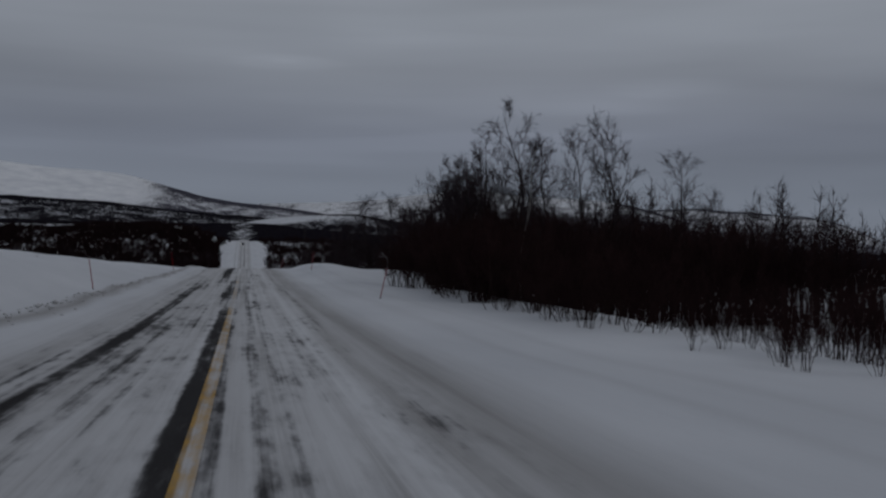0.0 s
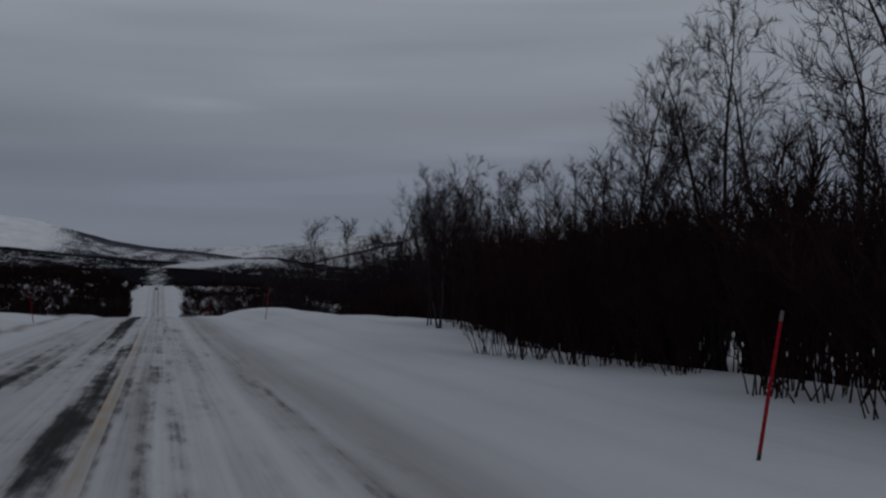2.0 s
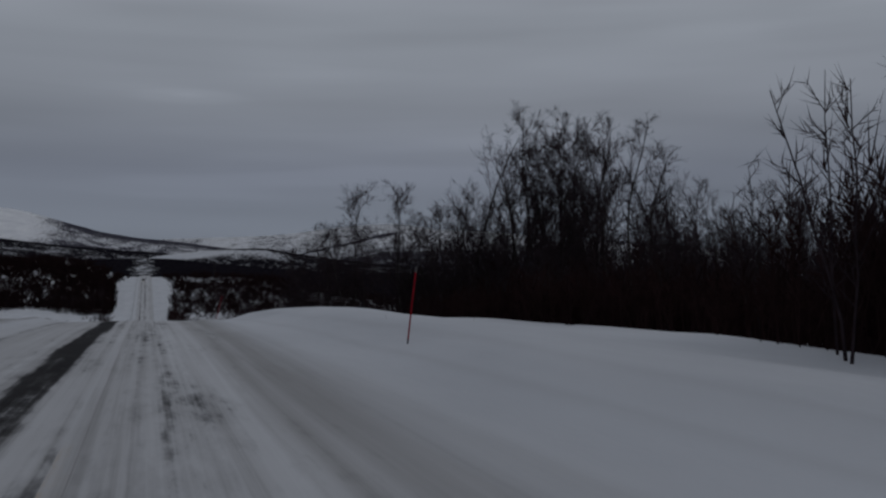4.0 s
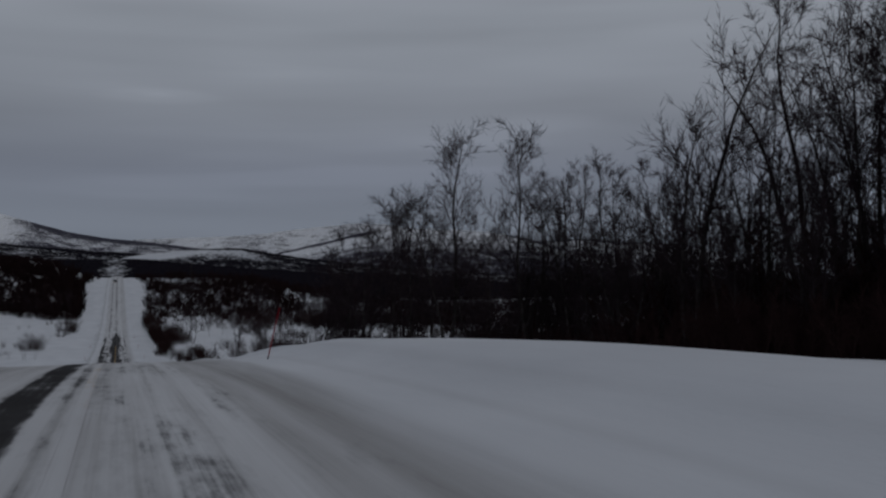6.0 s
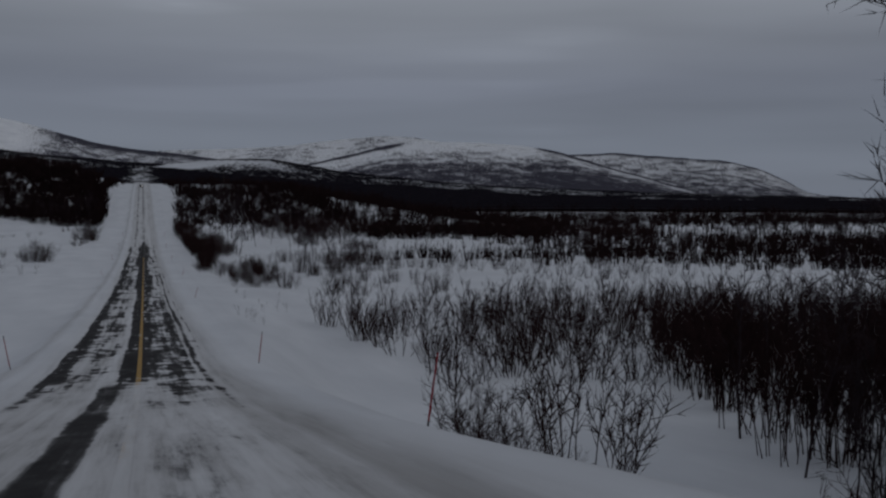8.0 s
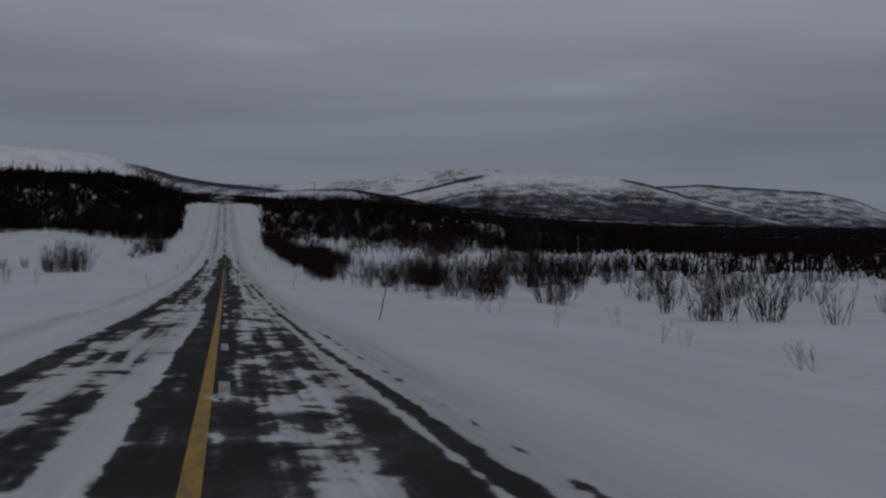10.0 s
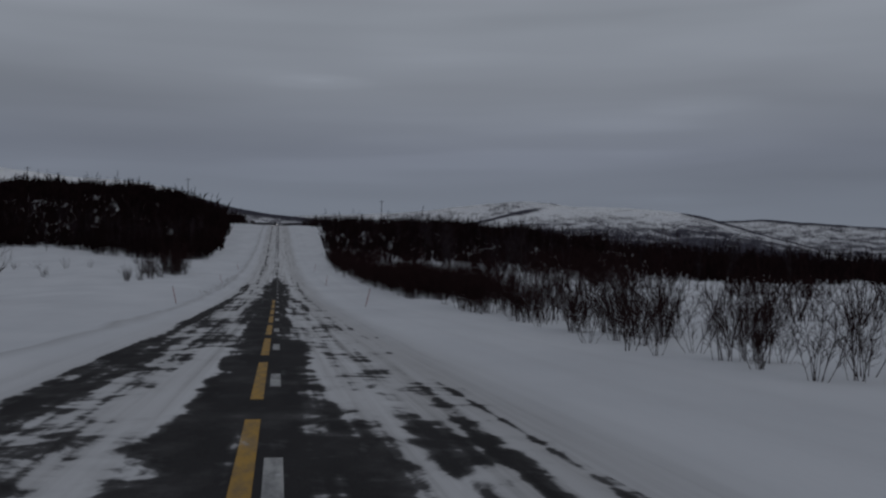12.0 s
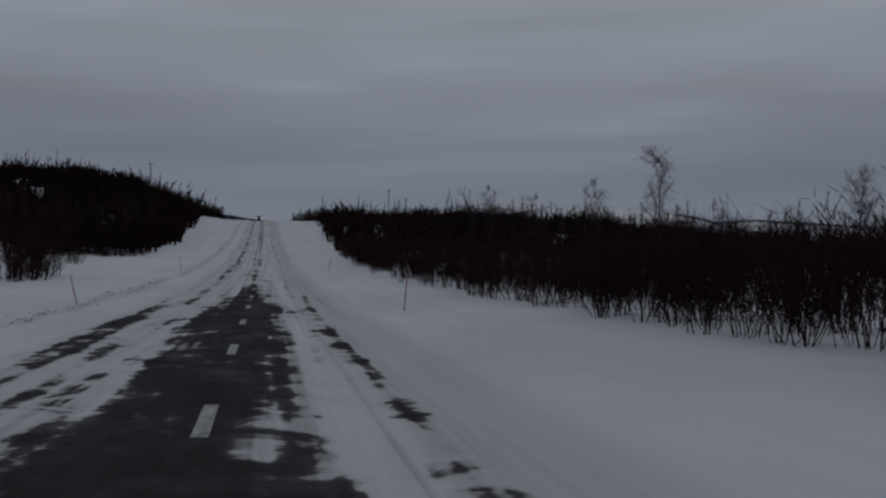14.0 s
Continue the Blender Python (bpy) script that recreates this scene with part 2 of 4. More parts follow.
ROAD, rt, rp = material("road_surface", 0.9, 0.03)
bare, raw, _ = bare_mask(rt)
stone = grain(rt, place(rt), 60.0, 2.0)
damp = grain(rt, place(rt, (1.5, 0.3, 1)), 1.0, 4.0)
tar = ramp(rt, [(0.3, (0.020, 0.019, 0.020)), (0.7, (0.052, 0.050, 0.051))])
rt.links.new(math2(rt, "ADD", math2(rt, "MULTIPLY", stone, 0.5), math2(rt, "MULTIPLY", damp, 0.5)), tar.inputs[0])
rime = ramp(rt, [(0.48, 0.0), (0.62, 0.07), (0.78, 0.26)])
rt.links.new(grain(rt, place(rt, (1.1, 0.7, 1)), 1.0, 6.0, 0.62), rime.inputs[0])
swept = node(rt, "ShaderNodeMapRange", interpolation_type="SMOOTHSTEP")
for k, value in enumerate((140.0, 185.0, 0.25, 0.9)):
    swept.inputs[k + 1].default_value = value
rt.links.new(_.outputs[1], swept.inputs[0])
iced = mixc(rt, math2(rt, "MULTIPLY", rime.outputs[0], swept.outputs[0]), tar.outputs[0], (0.37, 0.362, 0.36))
rt.links.new(mixc(rt, bare, snow_cover(rt), iced), rp.inputs["Base Color"])
bump(rt, rp, math2(rt, "SUBTRACT", math2(rt, "MULTIPLY", stone, 0.12), bare), 0.35, 0.02)


def paint(name, colour, worn):
    m, t, p = material(name, 0.7, 0.3)
    b, r, _ = bare_mask(t)
    scuff = ramp(t, [(0.35, worn), (0.6, colour)])
    t.links.new(grain(t, place(t, (9, 2.2, 1)), 1.0, 5.0), scuff.inputs[0])
    ends = []
    for span in ((24.0, 38.0, 1.0, 0.62), (140.0, 185.0, 0.62, 1.0)):
        clear = node(t, "ShaderNodeMapRange", interpolation_type="SMOOTHSTEP")
        for k, value in enumerate(span):
            clear.inputs[k + 1].default_value = value
        t.links.new(_.outputs[1], clear.inputs[0])
        ends.append(clear.outputs[0])
    cover = math2(t, "MULTIPLY", b, math2(t, "MAXIMUM", *ends))
    t.links.new(mixc(t, cover, snow_cover(t), scuff.outputs[0]), p.inputs["Base Color"])
    return m


YELLOW = paint("yellow_paint", (0.42, 0.235, 0.03), (0.24, 0.15, 0.05))
WHITE = paint("white_paint", (0.40, 0.40, 0.39), (0.20, 0.20, 0.20))


def plain(name, dark, light, scale, rough=0.85, vector=(1, 1, 1), strength=0.4, distance=0.01, spec=0.0):
    m, t, p = material(name, rough, spec)
    r = ramp(t, [(0.3, dark), (0.7, light)])
    g = grain(t, place(t, vector), scale)
    t.links.new(g, r.inputs[0])
    t.links.new(r.outputs[0], p.inputs["Base Color"])
    bump(t, p, g, strength, distance)
    return m


BARK = plain("birch_bark", (0.016, 0.013, 0.013), (0.055, 0.048, 0.047), 5.0, 0.9, (1, 1, 0.5))
TWIG = plain("birch_twig", (0.022, 0.016, 0.0185), (0.042, 0.031, 0.035), 2.0, 0.9)
STEM = plain("willow_stem", (0.018, 0.0105, 0.010), (0.040, 0.024, 0.022), 3.0, 0.9)
BRUSH = plain("willow_twig", (0.016, 0.0085, 0.0085), (0.034, 0.0185, 0.0185), 1.0, 0.9)
WOODS = plain("far_brush", (0.010, 0.0055, 0.0058), (0.024, 0.0135, 0.0138), 0.25, 0.95)
PALEBARK = plain("pale_birch_bark", (0.10, 0.092, 0.088), (0.24, 0.225, 0.215), 6.0, 0.85, (1, 1, 0.35))
RED = plain("red_pole", (0.19, 0.011, 0.018), (0.31, 0.017, 0.027), 20.0, 0.5)
BLACK = plain("dark_pole_foot", (0.02, 0.02, 0.022), (0.05, 0.045, 0.045), 20.0, 0.6)
REFLECT = plain("reflector", (0.10, 0.095, 0.095), (0.18, 0.17, 0.17), 30.0, 0.35)
TIMBER = plain("utility_timber", (0.03, 0.026, 0.023), (0.07, 0.06, 0.052), 4.0, 0.9, (1, 1, 0.2))
PAINTWORK = plain("car_paint", (0.012, 0.014, 0.03), (0.02, 0.022, 0.045), 3.0, 0.35)
RUBBER = plain("tyre_rubber", (0.012, 0.012, 0.012), (0.022, 0.022, 0.022), 30.0, 0.9)
GLASS, gt_, gp_ = material("car_glass", 0.08, 0.5)
gp_.inputs["Base Color"].default_value = (0.02, 0.022, 0.026, 1)
LAMP, lt_, lp_ = material("lit_headlight", 0.3, 0.5)
lp_.inputs["Base Color"].default_value = (0.8, 0.8, 0.8, 1)
lp_.inputs["Emission Color"].default_value = (1.0, 0.97, 0.92, 1)
lp_.inputs["Emission Strength"].default_value = 2.2


def far_land(name, cell, snow_dark, snow_light, wood, uneven):
    """Snow with trees too far off to tell apart; the mesh carries how thick they stand."""
    m, t, p = material(name, 0.9, 0.0)
    a = node(t, "ShaderNodeAttribute", attribute_name="woods")
    g = grain(t, place(t, (1, 1, 1.6)), 1.0 / cell, 5.0, 0.68)
    drift = grain(t, place(t, (1, 1, 2.5)), 0.12 / cell, 4.0)
    thick = math2(t, "ADD", a.outputs["Fac"], math2(t, "MULTIPLY", math2(t, "SUBTRACT", drift, 0.5), 0.6 * uneven))
    f = node(t, "ShaderNodeMapRange", interpolation_type="SMOOTHSTEP")
    f.inputs[1].default_value, f.inputs[2].default_value = 0.36, 0.66
    t.links.new(math2(t, "ADD", thick, math2(t, "MULTIPLY", math2(t, "SUBTRACT", g, 0.5), uneven)), f.inputs[0])
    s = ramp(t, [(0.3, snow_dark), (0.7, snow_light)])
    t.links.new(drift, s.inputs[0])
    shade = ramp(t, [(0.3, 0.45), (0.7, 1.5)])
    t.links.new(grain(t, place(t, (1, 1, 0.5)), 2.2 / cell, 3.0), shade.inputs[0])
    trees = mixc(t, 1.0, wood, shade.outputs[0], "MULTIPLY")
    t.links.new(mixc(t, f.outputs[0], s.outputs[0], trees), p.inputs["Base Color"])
    return m


# Distance haze is put into the fells' wood colour: paler and bluer than HILLSIDE.
FELL = far_land("hazed_fell_slope", 7.5, (0.70, 0.71, 0.74), (0.92, 0.925, 0.935), (0.062, 0.060, 0.076), 1.4)
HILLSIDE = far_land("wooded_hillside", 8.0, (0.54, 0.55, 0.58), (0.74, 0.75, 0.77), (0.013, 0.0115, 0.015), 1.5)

# ---- the lie of the land ----
SLOPES = [(-120.0, -0.033), (-10.0, -0.0329), (5.0, -0.0245), (20.0, -0.012), (35.0, -0.0047), (50.0, -0.0011), (65.0, 0.0017), (80.0, 0.0031), (95.0, -0.007), (105.0, -0.023), (115.0, -0.045), (125.0, -0.068), (132.0, -0.091), (140.0, -0.118), (148.0, -0.138), (156.0, -0.154), (164.0, -0.157), (174.0, -0.128), (186.0, -0.084), (200.0, -0.062), (215.0, -0.0537), (230.0, -0.0414), (245.0, -0.0369), (250.0, -0.03683), (256.01, -0.03059), (262.02, -0.03053), (289.66, -0.01886), (295.67, -0.01941), (312.67, -0.0132), (327.67, -0.0089), (342.67, -0.0001), (357.67, 0.008), (372.67, 0.0139), (417.67, 0.0391), (447.67, 0.0547), (462.67, 0.0615), (477.67, 0.071), (522.67, 0.096), (537.67, 0.099), (552.67, 0.097), (567.67, 0.089), (597.67, 0.067), (612.67, 0.061), (647.67, 0.053), (707.67, 0.034), (767.67, 0.021), (827.67, 0.01), (907.67, 0.0), (1007.67, -0.03), (6007.67, 0.0)]
ROAD_Y = np.arange(-120.0, 5200.0, 1.0)
ROAD_Z = np.cumsum(np.interp(ROAD_Y, [k[0] for k in SLOPES], [k[1] for k in SLOPES]))
ROAD_Z -= np.interp(0.5, ROAD_Y, ROAD_Z)
rng = np.random.default_rng(7)
LATTICE = rng.random((257, 257))


def road_z(y):
    return np.interp(y, ROAD_Y, ROAD_Z)


def ease(a, b, v):
    u = np.clip((np.asarray(v, float) - a) / (b - a), 0, 1)
    return u * u * (3 - 2 * u)


def lumps(x, y, size):
    """Smooth value noise from -1 to 1 with lumps of that size."""
    u, v = np.asarray(x, float) / size + 900.3, np.asarray(y, float) / size + 700.7
    i, j = np.floor(u).astype(int), np.floor(v).astype(int)
    a, b = u - i, v - j
    a, b = a * a * (3 - 2 * a), b * b * (3 - 2 * b)
    i, j = i % 256, j % 256
    low = LATTICE[i, j] * (1 - a) + LATTICE[i + 1, j] * a
    top = LATTICE[i, j + 1] * (1 - a) + LATTICE[i + 1, j + 1] * a
    return (low * (1 - b) + top * b) * 2 - 1


def land(x, y):
    """Height of the snow."""
    x, y = np.asarray(x, float), np.asarray(y, float)
    r = road_z(y)
    bank = np.interp(y, [-120, 40, 58, 75, 98, 112, 125, 133, 140, 148, 158, 600], [.02, .04, .2, .45, .62, .62, .54, .56, .54, .4, .05, .1])
    edge = np.interp(y, [-120, 60, 85, 118, 134, 139, 144, 149, 160, 185, 205, 235, 260, 600], [10.5, 10.5, 17, 16, 9.6, 7.2, 5.2, 4.2, 4.0, 4.2, 5.5, 9.0, 14.0, 14.0])
    drop = np.interp(y, [-120, 60, 120, 140, 165, 200, 240, 300, 600], [.7, .8, 1.2, 2.8, 3.4, 2.2, .7, .3, .0])
    toe = np.interp(y, [60, 95, 128, 145], [3.9, 5.2, 5.0, 4.4])
    right = r + bank * ease(toe, toe + 2.6, x) * (1 - ease(np.where(y < 68, 6.0, 8.5), np.where(y < 68, 9.5, 13), x)) - drop * ease(edge, edge + 6, x)
    right = right * (1 - ease(55, 190, x)) + -14.6 * ease(55, 190, x)
    u = -x
    cut = np.interp(y, [-120, 0, 30, 45, 60, 80, 100, 130, 160, 220, 600], [2.5, 2.4, 2.2, 1.9, 1.45, .85, .45, .15, .1, .2, .2])
    left = r + cut * ease(4.4, 10.5, u) + 10.5 * ease(9, 48, u) * ease(448, 608, y) * (1 - ease(708, 958, y))
    left = left - np.interp(y, [-120, 135, 155, 190, 225, 600], [0, 0, .8, 1.1, .2, 0]) * ease(3.9, 7.5, u)
    left = left + 0.19 * np.exp(-((u - 4.85 - .3 * lumps(x * 0 + 20, y, 12.0)) / 0.5) ** 2) * (1 + .7 * lumps(x * 2, y, 3.0))
    left = left * (1 - ease(170, 420, u)) + -8.1 * ease(170, 420, u)
    z = np.where(x > 0, right, left)
    away = ease(700, 1150, np.hypot(x, y))
    z = z * (1 - away) + -13.1 * away
    z = z + 0.05 * np.exp(-((x - 5.3 - .3 * lumps(x * 0, y, 20.0)) / 0.28) ** 2) + 0.045 * np.exp(-((x - 6.7 - .4 * lumps(x * 0 + 50, y, 26.0)) / 0.35) ** 2) + 0.07 * np.exp(-((x + 5.1) / 0.3) ** 2) * (0.5 + lumps(x, y, 0.8))
    off = ease(3.2, 7, np.abs(x))
    z = z + off * (0.05 * lumps(x, y * .4, 2.1) + 0.10 * lumps(x, y * .5, 6.5) + 0.25 * ease(9, 25, np.abs(x)) * lumps(x, y, 14.0))
    z = z + 0.045 * np.exp(-((np.abs(x) - 3.7 - 0.4 * (x < 0)) / 0.35) ** 2) * (0.8 + 0.6 * lumps(x * 3, y, 2.5))
    wave = 0.22 * lumps(x * 0 + np.sign(x) * 40, y, 3.2) + 0.12 * lumps(np.sign(x) * 90, y, 0.9)
    return z - 0.06 * (1 - ease(2.8, 3.45, np.abs(x) + wave - 0.45 * (x < 0)))


def sheet(name, xs, ys, height, mat, woods=None):
    gx, gy = np.meshgrid(xs, ys)
    gz = height(gx, gy)
    me = bpy.data.meshes.new(name)
    n = len(xs)
    i, j = np.meshgrid(np.arange(n - 1), np.arange(len(ys) - 1))
    a = (j * n + i).ravel()
    me.from_pydata(np.stack([gx, gy, gz], -1).reshape(-1, 3).tolist(), [], np.stack([a, a + 1, a + n + 1, a + n], -1).tolist())
    me.materials.append(mat)
    me.shade_smooth()
    return new(name, me)


def spread(near, step, far, count):
    """Even steps out to near, then growing ones out to far."""
    a = np.arange(0, near + step / 2, step)
    return np.concatenate([a, near * (far / near) ** (np.arange(1, count + 1) / count)])


side = np.concatenate([np.arange(0, 2.4, .6), np.arange(2.4, 4.2, .15), spread(12.4, 0.4, 4900.0, 60)[11:]])
ground = sheet("ground", np.concatenate([-side[:0:-1], side]), np.concatenate([np.arange(-60, 380, 2.0), np.arange(380, 900, 4.0), 900 * (4900 / 900) ** (np.arange(0, 41) / 40)]), land, SNOW)
tagged(ground, "smooth wind-packed snow over rolling open ground", "snow", kind="structure")
road = sheet("road", np.array([-4.1, -3.4, -2.6, -1.8, -1.0, -.3, .3, 1.0, 1.8, 2.5, 3.3]), np.arange(-60, 960, 1.5), lambda x, y: road_z(y) - 0.012 * np.abs(x), ROAD)
tagged(road, "asphalt road partly covered by packed and drifted snow", "road", kind="structure")


def marking(name, x, y0, y1, width, mat, label):
    """A painted line that lies on the road."""
    ys = np.linspace(y0, y1, max(2, int((y1 - y0) / 1.5) + 1))
    ob = sheet(name, np.array([x - width / 2, x + width / 2]), ys, lambda a, b: road_z(b) - 0.012 * np.abs(a) + 0.004, mat)
    return tagged(ob, label, "road marking", "centre line markings", "structure")


marking("centre_line", 0.0, -50, 267.9, 0.17, YELLOW, "solid yellow no-passing line, partly under snow")
for k in range(10):
    marking("centre_line", 0.0, 269.7 + 7.673 * k, 275.55 + 7.673 * k, 0.17, YELLOW, "yellow warning dash painted on the asphalt")
for k in range(-17, 11):
    c = 348.97 + 7.673 * k
    marking("lane_dash", 0.235, c - 0.98, c + 0.98, 0.16, WHITE, "white lane dash painted on the asphalt")


# ---- fells and far hills ----
def ridge(name, crest, foot, top, back, mat, woods, base, label, rough=1.0):
    """A range of hills round the viewer: crest lists (bearing, rise) as seen from the road's start."""
    b = np.linspace(crest[0][0], crest[-1][0], 220)
    rise = np.interp(b, [c[0] for c in crest], [c[1] for c in crest])
    for _ in range(10):
        rise[1:-1] = (rise[:-2] + rise[1:-1] * 2 + rise[2:]) / 4
    verts, thick = [], []
    steps = [(foot + (top - foot) * k / 30, k / 30) for k in range(31)] + [(top + (back - top) * k / 6, 1 - 0.5 * k / 6) for k in range(1, 7)]
    for r, f in steps:
        x, y = r * np.sin(b), r * np.cos(b)
        form = f ** 1.25 if r <= top else f
        crown = rise * top
        z = base + (crown - base) * form
        z = z + rough * (10 * lumps(x, y, 210.0) + 4 * lumps(x, y, 70.0)) * np.sin(np.pi * np.clip(f, 0, 1)) + rough * 2.0 * lumps(x, y, 45.0) * f
        verts.append(np.stack([x, y, z], -1))
        thick.append(woods(b, f if r <= top else 1.0))
    n = len(b)
    me = bpy.data.meshes.new(name)
    i, j = np.meshgrid(np.arange(n - 1), np.arange(len(verts) - 1))
    a = (j * n + i).ravel()
    me.from_pydata(np.concatenate(verts).tolist(), [], np.stack([a, a + 1, a + n + 1, a + n], -1).tolist())
    at = me.attributes.new("woods", "FLOAT", "POINT")
    at.data.foreach_set("value", np.concatenate(thick).astype(np.float32))
    me.materials.append(mat)
    me.shade_smooth()
    return tagged(new(name, me), label, "hill", "fells on the skyline", "structure")


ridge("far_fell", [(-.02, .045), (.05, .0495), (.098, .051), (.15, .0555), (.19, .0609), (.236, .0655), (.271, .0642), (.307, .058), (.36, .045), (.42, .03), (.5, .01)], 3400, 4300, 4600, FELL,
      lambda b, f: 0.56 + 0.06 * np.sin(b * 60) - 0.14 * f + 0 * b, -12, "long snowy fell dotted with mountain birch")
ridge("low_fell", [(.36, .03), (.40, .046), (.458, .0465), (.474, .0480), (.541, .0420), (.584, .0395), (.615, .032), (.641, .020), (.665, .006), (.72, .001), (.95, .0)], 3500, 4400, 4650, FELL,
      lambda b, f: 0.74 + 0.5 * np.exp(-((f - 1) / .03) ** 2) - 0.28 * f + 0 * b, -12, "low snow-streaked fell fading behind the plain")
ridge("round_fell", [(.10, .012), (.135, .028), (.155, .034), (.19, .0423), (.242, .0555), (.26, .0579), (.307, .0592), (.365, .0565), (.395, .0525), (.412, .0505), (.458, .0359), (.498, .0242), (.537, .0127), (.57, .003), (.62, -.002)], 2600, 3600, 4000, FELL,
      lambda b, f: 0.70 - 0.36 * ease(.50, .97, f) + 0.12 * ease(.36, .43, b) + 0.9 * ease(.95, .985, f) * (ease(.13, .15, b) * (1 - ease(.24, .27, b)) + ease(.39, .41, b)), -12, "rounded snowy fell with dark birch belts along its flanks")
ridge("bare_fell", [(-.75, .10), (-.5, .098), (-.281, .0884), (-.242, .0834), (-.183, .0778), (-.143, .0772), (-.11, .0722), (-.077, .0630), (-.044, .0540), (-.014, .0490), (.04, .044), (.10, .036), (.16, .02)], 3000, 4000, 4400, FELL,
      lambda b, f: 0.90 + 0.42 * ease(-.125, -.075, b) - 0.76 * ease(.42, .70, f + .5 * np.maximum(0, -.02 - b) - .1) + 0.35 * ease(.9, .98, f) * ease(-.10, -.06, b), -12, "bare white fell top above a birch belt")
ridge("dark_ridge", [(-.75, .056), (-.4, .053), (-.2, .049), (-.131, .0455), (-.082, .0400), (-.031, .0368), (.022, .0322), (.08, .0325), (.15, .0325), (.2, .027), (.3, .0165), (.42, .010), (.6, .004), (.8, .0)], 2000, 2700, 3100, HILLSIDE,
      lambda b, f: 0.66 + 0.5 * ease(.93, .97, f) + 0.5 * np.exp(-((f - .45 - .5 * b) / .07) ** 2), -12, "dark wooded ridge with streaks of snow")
ridge("snow_hill", [(-.04, .02), (.0, .0275), (.022, .0318), (.076, .0386), (.121, .0383), (.167, .0312), (.213, .0192), (.242, .0123), (.29, .002)], 1500, 2000, 2250, HILLSIDE,
      lambda b, f: 0.68 - 0.46 * ease(.76, .9, f) * (1 - ease(.05, .16, b)) + 0.55 * ease(.955, .985, f) * ease(.02, .09, b), -12, "snow-covered hill with scattered birch", 0.5)
ridge("wooded_hill", [(-.75, .034), (-.4, .030), (-.13, .0262), (-.04, .0272), (.02, .0278), (.10, .0204), (.19, .0148), (.3, .0062), (.42, .0005), (.56, -.001), (.9, -.002)], 1000, 1350, 1500, HILLSIDE,
      lambda b, f: 1.25 - 0.75 * np.exp(-((b + .004) / .022) ** 2), -11, "hillside of dense leafless birch wood", 0.5)


# ---- shrubs and trees ----
class Limbs:
    """Collects tapered tubes and turns them into one mesh."""

    def __init__(self):
        self.verts, self.faces, self.count = [], [], 0

    def tube(self, points, radii, sides):
        points = np.asarray(points, float)
        axis = points[-1] - points[0]
        axis = axis / (np.linalg.norm(axis) + 1e-9)
        helper = np.array([1.0, 0, 0]) if abs(axis[0]) < 0.8 else np.array([0, 1.0, 0])
        u = np.cross(axis, helper)
        u /= np.linalg.norm(u)
        v = np.cross(axis, u)
        ang = np.arange(sides) * 2 * np.pi / sides
        ring = np.cos(ang)[:, None] * u + np.sin(ang)[:, None] * v
        for p, r in zip(points, radii):
            self.verts.append(p + ring * r)
        base = self.count
        for k in range(len(points) - 1):
            for s in range(sides):
                a, b = base + k * sides + s, base + k * sides + (s + 1) % sides
                self.faces.append((a, b, b + sides, a + sides))
        if sides > 3:
            self.faces.append(tuple(base + (len(points) - 1) * sides + s for s in range(sides)))
        self.count += sides * len(points)

    def spike(self, start, end, radius):
        """A twig that runs out to a point."""
        start, end = np.asarray(start, float), np.asarray(end, float)
        axis = (end - start) / (np.linalg.norm(end - start) + 1e-9)
        u = np.cross(axis, (0.3, 1.0, 0.2) if abs(axis[0]) > 0.7 else (1.0, 0.2, 0.3))
        u = u / np.linalg.norm(u) * radius
        v = np.cross(axis, u)
        self.verts.append(np.array([start + u, start - .5 * u + .87 * v, start - .5 * u - .87 * v, end]))
        b = self.count
        self.faces += [(b, b + 1, b + 3), (b + 1, b + 2, b + 3), (b + 2, b, b + 3)]
        self.count += 4

    def arrays(self):
        return np.concatenate(self.verts), self.faces

    def mesh(self, name, mat):
        v, f = self.arrays()
        me = bpy.data.meshes.new(name)
        me.from_pydata(v.tolist(), [], f)
        me.materials.append(mat)
        me.shade_smooth()
        return me


def chain(r, start, way, length, steps, wobble, lift):
    """Points of a branch that wanders and turns upwards."""
    pts, d = [np.asarray(start, float)], np.asarray(way, float) / np.linalg.norm(way)
    for _ in range(steps):
        d = d + r.normal(0, wobble, 3) + np.array([0, 0, lift])
        d /= np.linalg.norm(d)
        pts.append(pts[-1] + d * length / steps)
    return np.array(pts)


def on_chain(pts, f):
    k = min(int(f * (len(pts) - 1)), len(pts) - 2)
    a = f * (len(pts) - 1) - k
    return pts[k] * (1 - a) + pts[k + 1] * a, pts[k + 1] - pts[k]


def sideways(r, d, spread_by):
    d = d / np.linalg.norm(d)
    s = r.normal(0, 1, 3)
    s -= d * (s @ d)
    s /= np.linalg.norm(s)
    return d * math.cos(spread_by) + s * math.sin(spread_by)


